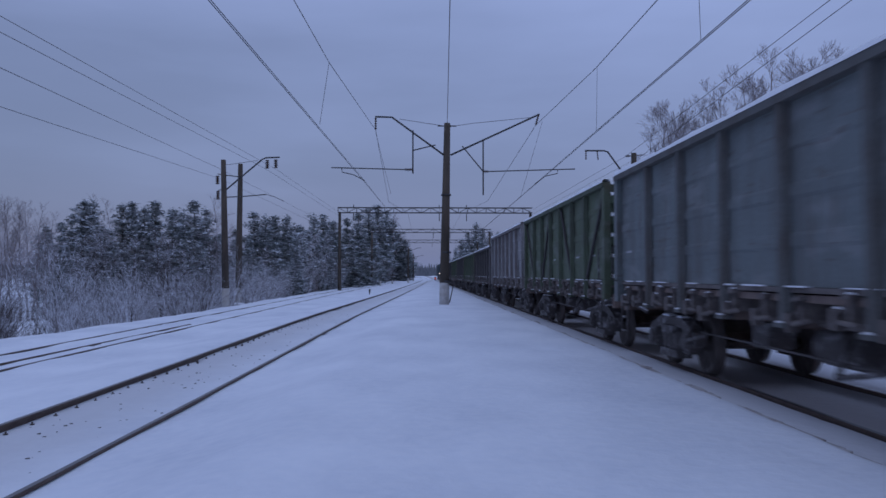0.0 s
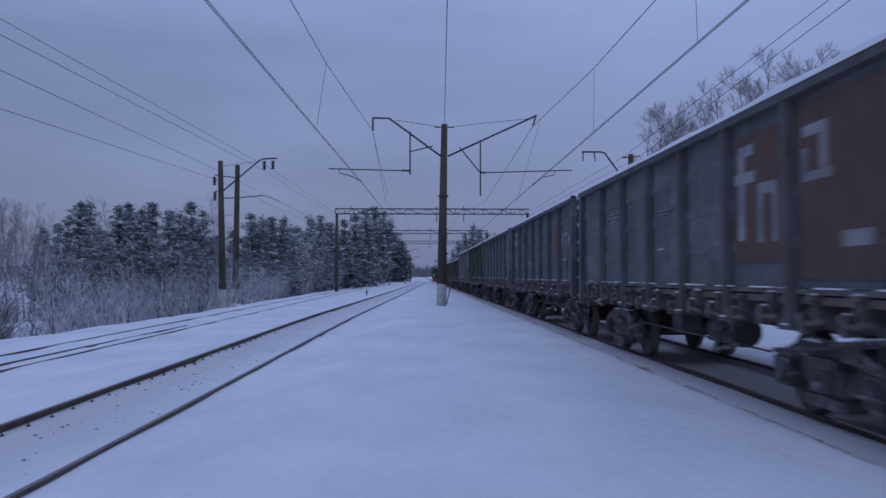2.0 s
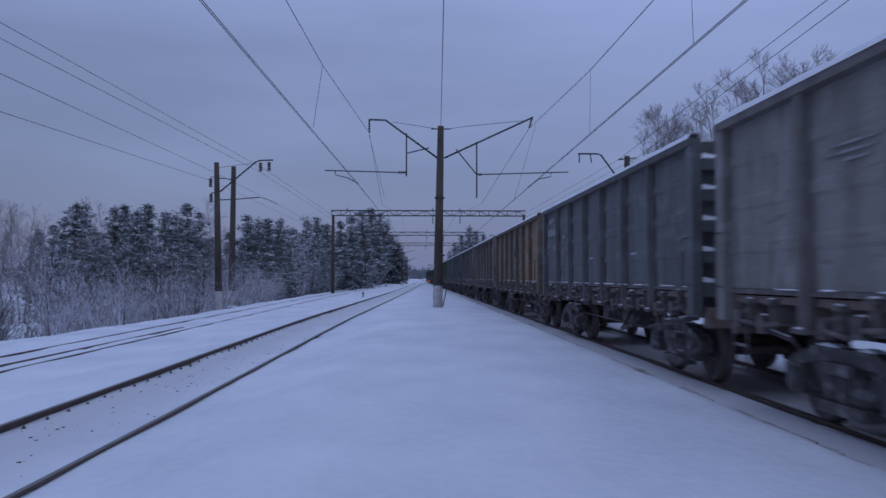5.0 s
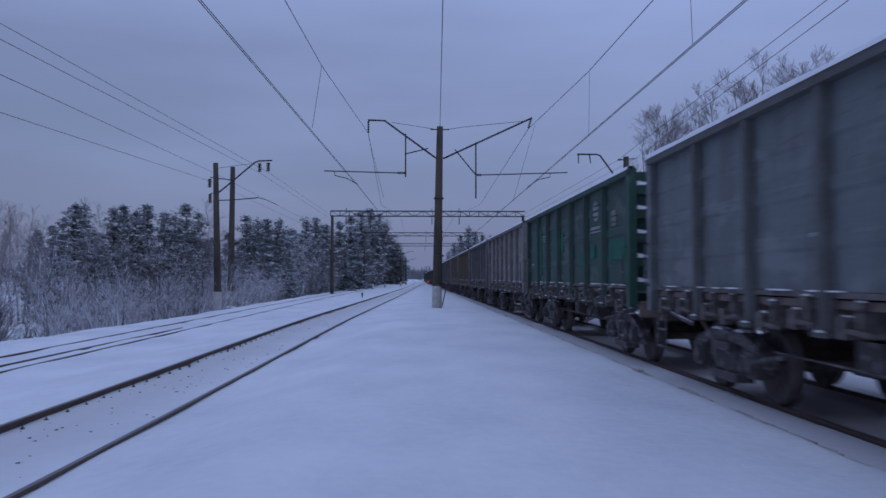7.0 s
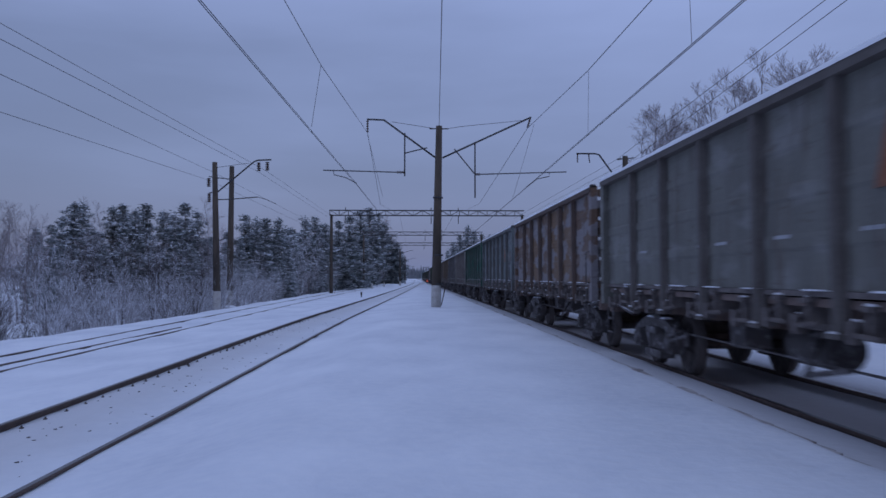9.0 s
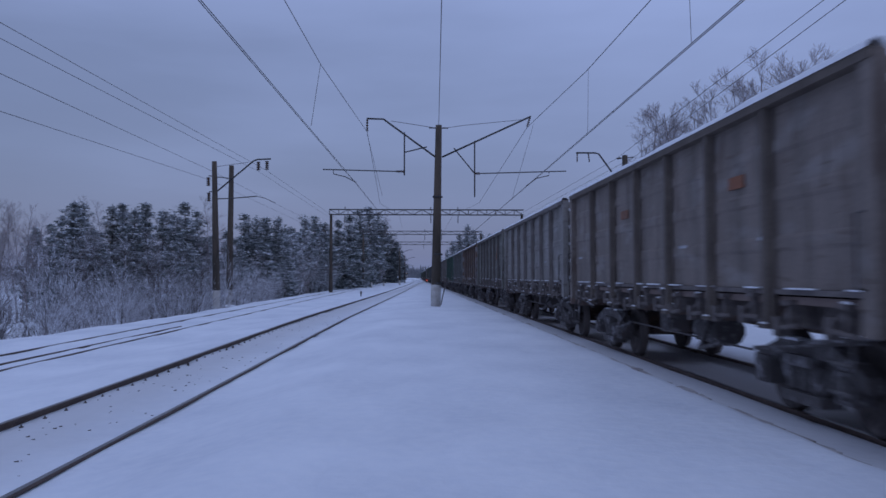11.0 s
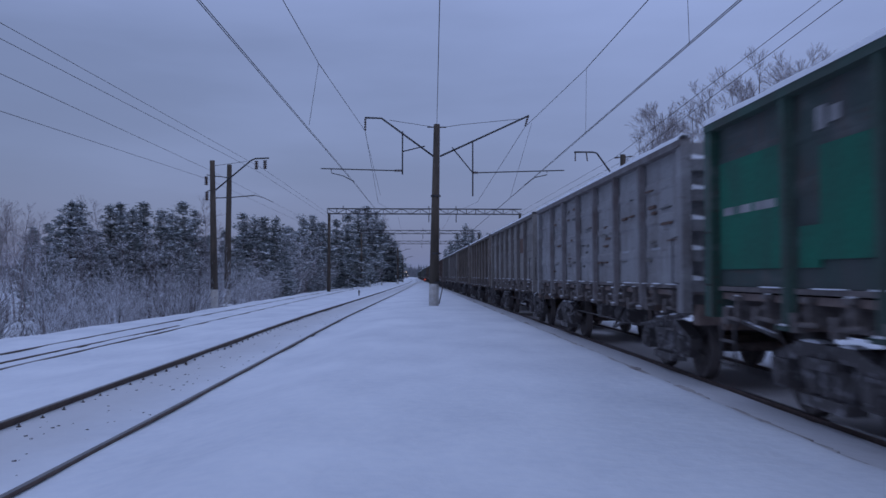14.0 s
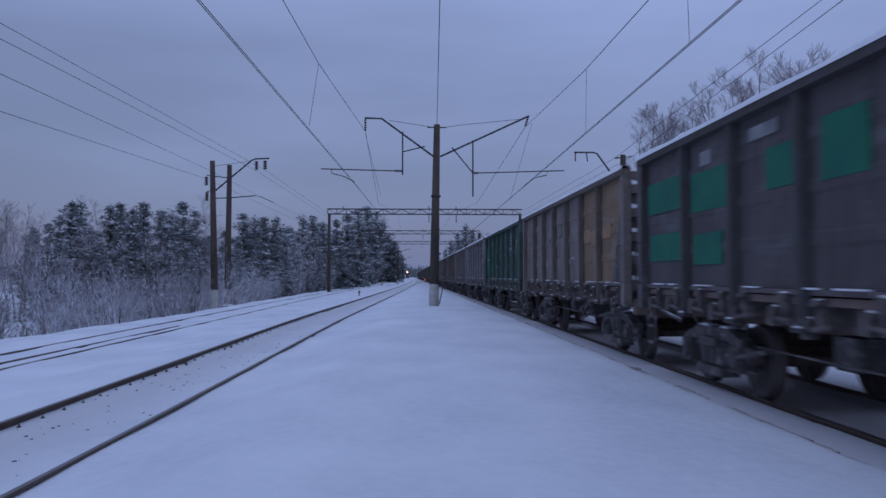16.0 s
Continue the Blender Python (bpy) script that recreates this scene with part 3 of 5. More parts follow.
        def sill_snow(seed):
            rs = random.Random(seed)
            bm = bmesh.new()
            y = -HALF + 0.3
            while y < HALF - 0.8:
                ln = rs.uniform(0.18, 0.65)
                vs = box(bm, -0.040 - rs.uniform(0, 0.015), 0.016, y, y + ln, 1.4365, 1.446 + rs.uniform(0, 0.010), 0)
                for q in vs:
                    q.co.y += rs.uniform(-0.04, 0.04)
                y += ln + rs.uniform(0.15, 1.1)
            return mesh_of("sill_snow", bm, SNOW_CAP)
        k = PICK.randrange(4)
        tagged(part("sill_snow", shared(("sill_snow", k), lambda: sill_snow(k)), None, w, m=pose(s * 1.45, 0, 0, 0, 0, turn)), kind="stuff")

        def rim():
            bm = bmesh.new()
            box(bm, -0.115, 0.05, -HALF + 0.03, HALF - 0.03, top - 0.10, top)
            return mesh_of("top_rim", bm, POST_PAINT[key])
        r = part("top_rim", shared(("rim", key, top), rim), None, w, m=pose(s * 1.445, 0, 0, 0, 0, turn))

        def rim_snow():
            bm = bmesh.new()
            n = 90
            ring0 = None
            for j in range(n + 1):
                yy = -HALF + 0.04 + (2 * HALF - 0.08) * j / n
                h = 0.058 + 0.034 * noise.noise((yy * 0.9, top, 1)) + 0.012 * noise.noise((yy * 4.0, top, 6))
                ring = [bm.verts.new(p) for p in ((-0.125, yy, top - 0.01), (-0.10, yy, top + h), (0.0, yy, top + h * 1.1), (0.06, yy, top))]
                if ring0:
                    for i in range(3):
                        bm.faces.new((ring0[i], ring[i], ring[i + 1], ring0[i + 1])).smooth = True
                ring0 = ring
            return mesh_of("rim_snow", bm, SNOW_CAP)
        part("rim_snow", shared(("rim_snow", top), rim_snow), None, r)

        def corner():
            bm = bmesh.new()
            box(bm, -0.07, 0.07, -0.12, 0.12, 1.05, top - 0.02)
            return mesh_of("corner_post", bm, mat)
        for e in (-1, 1):
            part("corner_post", shared(("corner", key, top), corner), None, w, m=pose(s * 1.47, e * (HALF - 0.12), 0))
        for i in range(7):
            c, h = (edges[i] + edges[i + 1]) / 2, 0.42
            for q in (-h, h):
                part("hatch_bracket", PICK.choice(BRACKETS), None, w, m=pose(s * 1.42, c + q + PICK.uniform(-0.05, 0.05), PICK.uniform(-0.05, 0.03), PICK.uniform(-8, 8), 0, turn))
    for s in (-1, 1):
        end_wall(w, s, top - 0.03, mat, key)

        def coupler():
            bm = bmesh.new()
            box(bm, -0.16, 0.16, 0.0, 0.42, 0.93, 1.19)
            box(bm, -0.22, 0.22, 0.36, 0.56, 0.90, 1.22)
            rod(bm, (0.35, 0.02, 0.95), (0.30, 0.50, 0.62), 0.03, None, 6)
            return mesh_of("coupler", bm, IRON)

        def step():
            bm = bmesh.new()
            for z in (0.52, 0.78):
                rod(bm, (-1.50, -0.20, z), (-1.50, 0.20, z), 0.022, None, 6)
            for y in (-0.20, 0.20):
                chain(bm, [(-1.50, y, 0.50), (-1.50, y, 0.95), (-1.40, y, 1.15)], 0.02, 6)
            return mesh_of("step", bm, IRON_FROST)

        def handrail():
            bm = bmesh.new()
            chain(bm, [(-1.545, 0, 1.45), (-1.62, 0, 1.47), (-1.62, 0, 2.10), (-1.545, 0, 2.12)], 0.014, 6)
            return mesh_of("handrail", bm, IRON_FROST)
        part("step", shared("step", step), None, w, m=pose(0, s * (HALF - 0.65), 0))
        part("handrail", shared("handrail", handrail), None, w, m=pose(0, s * (HALF - 0.17), 0))
        part("coupler", shared("coupler", coupler), None, w, m=pose(0, s * (HALF + 0.0), 0, 0, 0, 0 if s > 0 else 180))
        bogie(w, s * 4.325)
    if key == "olive" and top > 3.3:
        for i, lean in ((0, -1), (2, 1), (4, -1), (6, 1)):
            a, b = edges[i] + 0.12, edges[i + 1] - 0.12
            if lean < 0:
                a, b = b, a
            bm = bmesh.new()
            rod(bm, (-1.475, a, 1.50), (-1.475, b, top - 0.16), 0.038, None, 4)
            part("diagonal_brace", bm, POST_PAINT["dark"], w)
    for n, (i, y0, y1, z0, z1, colour, *shape) in enumerate(marks):
        a, b = edges[i] + 0.13, edges[i + 1] - 0.13
        bm = bmesh.new()
        # y0 and y1 run from the leading to the trailing edge of the panel
        p, q = b - (b - a) * y0, b - (b - a) * y1
        za, zb = 1.46 + (top - 1.62) * z0, 1.46 + (top - 1.62) * z1
        x = -1.4530 - 0.0004 * n
        if shape and shape[0] == "round":
            disc(bm, (-1.40, (p + q) / 2, (za + zb) / 2), (-1, 0, 0), [(0, 1), (-x - 1.40, 1)], 20)
            for v in bm.verts:
                v.co.y = (p + q) / 2 + (v.co.y - (p + q) / 2) * abs(p - q) / 2
                v.co.z = (za + zb) / 2 + (v.co.z - (za + zb) / 2) * (zb - za) / 2
        else:
            box(bm, x, -1.40, min(p, q), max(p, q), za, zb)
            if shape and shape[0] == "wedge":
                # the leading edge slopes, the trailing edge stays upright
                for v in bm.verts:
                    if v.co.y > (p + q) / 2:
                        v.co.y -= (v.co.z - za) * 0.42
            elif shape:
                for v in bm.verts:
                    v.co.y -= (v.co.z - za) * 0.35
        part("painted_mark", bm, MARKS[colour], w)
    return w

# the train, from behind the viewer to the locomotive: paint, label, panels, marks (panel 0 is the trailing end)
LOGO = ((1, 0.34, 0.66, 0.70, 0.93, "white", "round"), (1, 0.28, 0.66, 0.80, 0.825, "dark"), (1, 0.40, 0.75, 0.865, 0.885, "dark"), (1, 0.28, 0.60, 0.74, 0.76, "dark"), (1, 0.15, 0.88, 0.57, 0.59, "white"), (1, 0.15, 0.80, 0.61, 0.64, "white"), (0, 0.22, 0.42, 0.60, 0.76, "pale"), (0, 0.22, 0.42, 0.63, 0.645, "dark"), (0, 0.22, 0.42, 0.69, 0.705, "dark"))
STRIPES = ((6, 0.25, 0.70, 0.87, 0.93, "white"), (6, 0.12, 0.92, 0.68, 0.78, "white"), (6, 0.65, 0.80, 0.46, 0.53, "white"), (6, 0.15, 0.30, 0.40, 0.46, "white"), (5, 0.3, 0.55, 0.60, 0.64, "white"), (5, 0.6, 0.85, 0.44, 0.47, "white"))
LETTERS = ((5, 0.25, 0.80, 0.70, 0.715, "white"), (5, 0.15, 0.75, 0.66, 0.675, "white"), (5, 0.4, 0.7, 0.62, 0.635, "white"), (3, 0.3, 0.7, 0.60, 0.612, "white"), (3, 0.3, 0.6, 0.57, 0.582, "white"))
scuff_rng = random.Random(61)
SCUFFS = []
for i in range(44):
    a, z = scuff_rng.uniform(0.0, 0.7), scuff_rng.uniform(0.10, 0.92)
    SCUFFS.append((scuff_rng.randrange(6), a, a + scuff_rng.uniform(0.08, 0.30), z, z + scuff_rng.uniform(0.008, 0.028), scuff_rng.choice(("brown", "brown", "pale", "slate")), "slant"))
SCUFFS = tuple(SCUFFS)
TRAIN = [
    (-2, "lavender", "pale lilac open goods wagon with snow along its rim", 3.49, {}, ()),
    (-1, "olive", "faded green open goods wagon with snowy rim", 3.49, {}, ()),
    (0, "steel", "grey-blue open goods wagon with worn red marks", 3.49, {}, ((1, 0.25, 0.80, 0.36, 0.72, "red"), (0, 0.18, 0.32, 0.42, 0.62, "white"), (0, 0.40, 0.60, 0.34, 0.70, "red"))),
    (1, "blue", "dark blue-grey open goods wagon with orange and white emblems", 3.49, {}, STRIPES + ((1, 0.38, 0.90, 0.68, 0.80, "orange", "slant"), (1, 0.24, 0.60, 0.50, 0.64, "orange", "slant"), (1, 0.20, 0.85, 0.40, 0.47, "orange", "slant"), (0, 0.14, 0.20, 0.46, 0.66, "white"), (0, 0.24, 0.30, 0.46, 0.66, "white"), (0, 0.10, 0.34, 0.60, 0.64, "white"), (0, 0.40, 0.45, 0.46, 0.66, "white"), (0, 0.45, 0.58, 0.62, 0.66, "white"), (0, 0.64, 0.70, 0.46, 0.66, "white"), (0, 0.70, 0.80, 0.54, 0.58, "white"), (0, 0.80, 0.85, 0.46, 0.66, "white"))),
    (2, "slate", "slate-grey open goods wagon with a brown end panel", 3.49, {}, LETTERS + ((0, 0.02, 0.98, 0.04, 0.98, "brown"), (1, 0.06, 0.98, 0.14, 0.94, "brown"), (1, 0.14, 0.27, 0.28, 0.88, "white"), (1, 0.06, 0.46, 0.64, 0.71, "white"), (1, 0.27, 0.44, 0.81, 0.88, "white"), (1, 0.52, 0.62, 0.26, 0.62, "white"), (1, 0.62, 0.86, 0.55, 0.62, "white"), (1, 0.78, 0.88, 0.26, 0.55, "white"),
                                                                                          (0, 0.08, 0.34, 0.80, 0.86, "white"), (0, 0.28, 0.36, 0.58, 0.86, "white"), (0, 0.06, 0.14, 0.60, 0.74, "white"), (0, 0.06, 0.40, 0.56, 0.61, "white"), (0, 0.50, 0.78, 0.20, 0.28, "white"))),
    (3, "taupe", "grey-brown open goods wagon with a pale patch", 3.49, {}, ((0, 0.25, 0.75, 0.55, 0.76, "pale"), (5, 0.1, 0.9, 0.66, 0.80, "pale"))),
    (4, "brown", "brown open goods wagon with an orange-brown trailing end", 3.49, {0: "tan", 1: "tan"}, ((3, 0.14, 0.95, 0.44, 0.72, "pale"), (3, 0.20, 0.72, 0.46, 0.66, "black", "round"), (6, 0.3, 0.6, 0.60, 0.70, "pale"), (5, 0.2, 0.7, 0.40, 0.62, "pale"))),
    (5, "slate", "blue-grey open goods wagon with white stencilling", 3.49, {}, STRIPES),
    (6, "pale", "pale grey open goods wagon with frost on its sides", 3.49, {}, LETTERS),
    (7, "green", "dark green open goods wagon with a white emblem", 3.49, {}, LOGO + LETTERS + ((0, 0.12, 0.80, 0.24, 0.46, "emerald"), (6, 0.55, 0.92, 0.22, 0.80, "emerald"), (5, 0.05, 0.22, 0.10, 0.84, "emerald"), (4, 0.62, 0.90, 0.30, 0.78, "emerald"), (3, 0.10, 0.30, 0.42, 0.66, "emerald"), (2, 0.60, 0.90, 0.16, 0.36, "emerald"), (1, 0.15, 0.45, 0.28, 0.42, "emerald"))),
    (8, "steel", "steel-grey open goods wagon with a faded orange stripe", 3.49, {}, ((1, 0.30, 0.75, 0.40, 0.68, "rusty"), (1, 0.38, 0.66, 0.50, 0.58, "orange"), (0, 0.20, 0.32, 0.40, 0.60, "pale"), (0, 0.40, 0.46, 0.40, 0.60, "pale"), (0, 0.46, 0.56, 0.47, 0.52, "pale"), (0, 0.62, 0.80, 0.40, 0.60, "pale"))),
    (9, "rust", "rusty brown open goods wagon with flaking pale paint", 3.49, {1: "ochre", 2: "ochre", 4: "ochre"}, ()),
    (10, "drab", "drab grey open goods wagon with an orange emblem and pale lettering", 3.49, {}, ((1, 0.30, 0.42, 0.46, 0.80, "orange", "slant"), (1, 0.42, 0.80, 0.72, 0.80, "orange", "slant"), (1, 0.42, 0.70, 0.46, 0.54, "orange", "slant"), (1, 0.55, 0.66, 0.58, 0.68, "orange"), (0, 0.12, 0.20, 0.46, 0.70, "pale"), (0, 0.20, 0.30, 0.63, 0.70, "pale"), (0, 0.38, 0.62, 0.63, 0.70, "pale"), (0, 0.46, 0.54, 0.46, 0.63, "pale"), (0, 0.70, 0.78, 0.46, 0.70, "pale"), (0, 0.78, 0.92, 0.55, 0.61, "pale"))),
    (11, "pale", "light grey open goods wagon with snowy rim", 3.49, {}, LETTERS),
    (12, "taupe", "grey-brown open goods wagon with small orange marks", 3.49, {}, ((1, 0.3, 0.6, 0.62, 0.7, "orange"), (4, 0.3, 0.6, 0.62, 0.7, "orange"))),
    (13, "taupe", "dark grey-brown open goods wagon with rusty stains", 3.49, {}, ((0, 0.35, 0.6, 0.55, 0.75, "brown"),)),
    (14, "pale", "pale grey open goods wagon with a faint reddish panel", 3.49, {}, ((1, 0.1, 0.9, 0.48, 0.74, "brown"), (0, 0.2, 0.7, 0.5, 0.75, "pale"))),
    (15, "lavender", "whitish open goods wagon with scuffed pale paint", 3.49, {}, LETTERS + SCUFFS),
    (16, "green", "green open goods wagon with a round white emblem", 3.49, {5: "murky", 6: "murky"}, LOGO + ((6, 0.04, 0.97, 0.10, 0.80, "emerald"), (6, 0.10, 0.30, 0.45, 0.50, "white"), (6, 0.35, 0.55, 0.45, 0.50, "white"), (6, 0.60, 0.90, 0.45, 0.50, "white"), (5, 0.34, 0.97, 0.14, 0.72, "emerald"), (5, 0.05, 0.34, 0.10, 0.32, "emerald"), (5, 0.30, 0.42, 0.80, 0.92, "white"), (5, 0.48, 0.60, 0.82, 0.90, "white"), (4, 0.06, 0.40, 0.30, 0.60, "emerald"), (3, 0.5, 0.9, 0.12, 0.30, "emerald"))),
    (17, "taupe", "grey-brown open goods wagon with a tan trailing end", 3.49, {0: "tan", 1: "tan"}, ((3, 0.15, 0.50, 0.60, 0.76, "pale"), (1, 0.04, 0.50, 0.44, 0.60, "sand"), (1, 0.55, 0.95, 0.40, 0.54, "sand"), (0, 0.05, 0.42, 0.46, 0.60, "sand"), (0, 0.52, 1.0, 0.0, 0.98, "slate", "wedge"), (4, 0.1, 0.5, 0.55, 0.60, "pale"))),
    (18, "dark", "dark grey open goods wagon with bright green panels", 3.49, {}, ((6, 0.04, 0.96, 0.58, 0.84, "green"), (6, 0.1, 0.96, 0.18, 0.40, "green"), (5, 0.04, 0.96, 0.52, 0.80, "green"), (5, 0.1, 0.8, 0.14, 0.36, "green"), (4, 0.5, 0.96, 0.56, 0.80, "green"), (3, 0.15, 0.70, 0.54, 0.86, "green"), (5, 0.3, 0.55, 0.84, 0.94, "white"), (4, 0.2, 0.7, 0.88, 0.96, "white"))),
    (19, "slate", "slate-grey open goods wagon with snowy rim", 3.49, {}, ()),
]
for k in range(-10, -2):
    TRAIN.append((k, "dark" if k % 2 else "olive", "low dark open goods wagon near the locomotive", 3.10, {}, ()))
START = 9.5
WAGONS = []
for n, key, label, top, panels, marks in TRAIN:
    place = START - PITCH * n - (0.19 if n > 7 else 0)
    WAGONS.append((place, wagon(place, key, label, top, panels, marks)))

LOCO_BLUE = material("locomotive_paint", (0.05, 0.075, 0.09), 0.5, second=(0.04, 0.05, 0.055), scale=1)
GLASS = material("cab_glass", (0.03, 0.035, 0.04), 0.08, second=(0.03, 0.035, 0.04), bump=0, spec=0.6)
LAMP = glow("headlight_glow", (1.0, 0.66, 0.40), 3.0)
LAMP_DIM = glow("marker_glow", (1.0, 0.82, 0.66), 1.6)
RED_LAMP = glow("red_signal_glow", (1.0, 0.16, 0.10), 0.45)


def locomotive(label, m, lamp, lamp_r):
    """An electric locomotive; its front faces -y."""
    t = thing("electric_locomotive", label, "locomotive", m)
    bm = bmesh.new()
    prof = [(-1.5, 1.2), (-1.55, 1.6), (-1.55, 3.2), (-1.35, 3.75), (-0.8, 4.0), (0.8, 4.0), (1.35, 3.75), (1.55, 3.2), (1.55, 1.6), (1.5, 1.2)]
    cuts = [(-8.0, 0.86, 0.0), (-7.5, 0.98, 0.0), (-7.0, 1.0, 0.0), (7.0, 1.0, 0.0), (7.6, 0.97, 0.0), (8.0, 0.86, 0.0)]
    rings = [[bm.verts.new((x * s, y, 1.2 + (z - 1.2) * (0.5 + s / 2))) for x, z in prof] for y, s, _ in cuts]
    for p, q in zip(rings, rings[1:]):
        for i in range(len(prof)):
            j = (i + 1) % len(prof)
            bm.faces.new((p[i], p[j], q[j], q[i]))
    bm.faces.new(rings[0])
    bm.faces.new(rings[-1][::-1])
    body = part("body", bm, LOCO_BLUE, t)
    for sx in (-0.62, 0.62):
        bm = bmesh.new()
        box(bm, sx - 0.5, sx + 0.5, -8.03, -7.9, 2.55, 3.2)
        part("windscreen", bm, GLASS, t)
    bm = bmesh.new()
    disc(bm, (0, -7.95, 3.62), (0, -1, 0), [(0, lamp_r), (0.14, lamp_r), (0.18, lamp_r * 0.8)], 16)
    part("headlight", bm, lamp, t, "lit headlight")
    for sx in (-1.05, 1.05):
        bm = bmesh.new()
        disc(bm, (sx, -7.95, 1.75), (0, -1, 0), [(0, 0.15), (0.1, 0.15)], 12)
        part("marker_lamp", bm, LAMP_DIM, t)
    bm = bmesh.new()
    box(bm, -1.3, 1.3, -8.05, 8.05, 0.35, 1.22)
    part("underframe", bm, IRON, t)
    bm = bmesh.new()
    for y in (-4.5, 4.5):
        for s in (-1, 1):
            rod(bm, (s * 0.7, y, 4.0), (s * 0.5, y + 1.4, 4.7), 0.035)
            rod(bm, (s * 0.5, y + 1.4, 4.7), (s * 0.6, y + 0.2, 5.5), 0.03)
        rod(bm, (-0.9, y + 0.2, 5.5), (0.9, y + 0.2, 5.5), 0.04)
    part("pantograph", bm, STEEL, t)
    bm = bmesh.new()
    for y in (-5.8, -3.4, 3.4, 5.8):
        for s in (-1, 1):
            disc(bm, (s * 0.72, y, 0.62), (s, 0, 0), [(0, 0.64), (0.03, 0.62), (0.13, 0.61), (0.14, 0.3)], 20)
    part("wheels", bm, IRON, t)
    return t


lead = locomotive("dark electric locomotive pulling the goods train", pose(TRACK_X, 177 + 8, 0), LAMP_DIM, 0.16)
oncoming = locomotive("oncoming electric locomotive with its headlight lit", pose(-3.0, 500, 0), LAMP, 0.50)


# ---- contact line masts ----
def at(px, py, y):
    """The place at distance y on the sight line given as offsets on the reference picture."""
    k = y / FOCAL
    return Vector(((px - 727) * k, y, 1.6 + (488 - py) * k))


def insulator(parent, a, b, r=0.07):
    bm = bmesh.new()
    a, b = Vector(a), Vector(b)
    n = 5
    prof = []
    for i in range(n):
        prof += [(i / n, 0.35 * r), (i / n + 0.03, r), (i / n + 0.12, r * 0.9), (i / n + 0.15, 0.35 * r)]
    length = (b - a).length
    disc(bm, a, b - a, [(h * length, q) for h, q in prof], 10)
    return part("insulator", bm, PORCELAIN, parent)


def pole(parent, base, top, r0, r1, white):
    """A tapered concrete pole with a whitewashed foot."""
    base, top = Vector(base), Vector(top)
    k = white / (top - base).length
    cut = base.lerp(top, k)
    bm = bmesh.new()
    rod(bm, cut, top, r0 + (r1 - r0) * k, r1, 16)
    part("pole", bm, CONCRETE, parent, "weathered brown concrete pole")
    bm = bmesh.new()
    rod(bm, base - Vector((0, 0, 0.5)), cut, r0 * 1.02, (r0 + (r1 - r0) * k) * 1.02, 16)
    part("foot", bm, WHITEWASH, parent, "whitewashed foot")


def arm(name, parent, pts, r, mat=None):
    bm = bmesh.new()
    chain(bm, pts, r, 6)
    return part(name, bm, mat or STEEL, parent)


Y1 = 39.9
mast = thing("catenary_mast", "brown concrete catenary mast with whitewashed foot on the platform", "catenary mast")
pole(mast, at(769.5, 541, Y1), at(775, 219, Y1), 0.24, 0.15, 1.05)
arm("cantilever", mast, [at(769, 276, Y1), at(677, 209, Y1), at(647, 208, Y1)], 0.045)
arm("cantilever", mast, [at(781, 276, Y1), at(940, 202, Y1)], 0.045)
arm("hanger", mast, [at(714, 232, Y1), at(714, 309, Y1)], 0.035)
arm("hanger", mast, [at(839, 247, Y1), at(839, 347, Y1)], 0.035)
arm("brace", mast, [at(714, 268, Y1), at(754, 258, Y1)], 0.03)
arm("brace", mast, [at(802, 260, Y1), at(838, 304, Y1)], 0.03)
arm("stay", mast, [at(770, 224, Y1), at(690, 212, Y1)], 0.012)
arm("stay", mast, [at(781, 225, Y1), at(820, 219, Y1), at(925, 208, Y1)], 0.012)
arm("registration_tube", mast, [at(700, 302, Y1), at(570, 299, Y1)], 0.028)
arm("registration_tube", mast, [at(848, 305, Y1), at(1003, 300, Y1)], 0.028)
arm("steady_arm", mast, [at(588, 300, Y1), at(589, 307, Y1), at(610, 312, Y1), at(629, 322, Y1)], 0.022)
arm("steady_arm", mast, [at(972, 302, Y1), at(972, 308, Y1), at(950, 313, Y1), at(931, 327, Y1)], 0.022)
insulator(mast, at(700, 302, Y1), at(714, 302, Y1))
insulator(mast, at(848, 305, Y1), at(839, 305, Y1))
insulator(mast, at(648, 210, Y1), at(648, 232, Y1), 0.06)
insulator(mast, at(938, 204, Y1), at(933, 222, Y1), 0.06)
arm("top_bracket", mast, [at(758, 224, Y1), at(792, 224, Y1)], 0.03)
for z in (347, 449, 500):
    bm = bmesh.new()
    c = at(773, z, Y1)
    disc(bm, c - Vector((0, 0, 0.04)), (0, 0, 1), [(0, 0.245), (0.08, 0.245)], 16)
    part("band", bm, STEEL, mast)
arm("earth_cable", mast, [at(786, 495, Y1 - 0.3), at(786, 505, Y1 - 0.3), at(783, 520, Y1 - 0.3), at(779, 538, Y1 - 0.3)], 0.03, IRON)
bm = bmesh.new()
box(bm, -0.09, 0.09, -0.08, 0.08, -0.08, 0.08, m=Matrix.Translation(at(787, 496, Y1 - 0.3)))
part("cable_box", bm, IRON, mast)

Y2, Y3 = 54.0, 60.0
mast2 = thing("catenary_mast", "leaning brown concrete mast with feeder arm beside the siding", "catenary mast")
pole(mast2, at(386.5, 549, Y2), at(380, 286, Y2), 0.25, 0.16, 1.35)
arm("feeder_arm", mast2, [at(386, 338, Y2), at(448, 285, Y2), at(455, 282, Y2), at(479, 281, Y2)], 0.05)
arm("stay", mast2, [at(384, 295, Y2), at(440, 287, Y2)], 0.014)
arm("registration_tube", mast2, [at(383, 352, Y2), at(410, 351, Y2), at(455, 347, Y2)], 0.035)
arm("steady_arm", mast2, [at(455, 347, Y2), at(470, 351, Y2), at(487, 359, Y2)], 0.02)
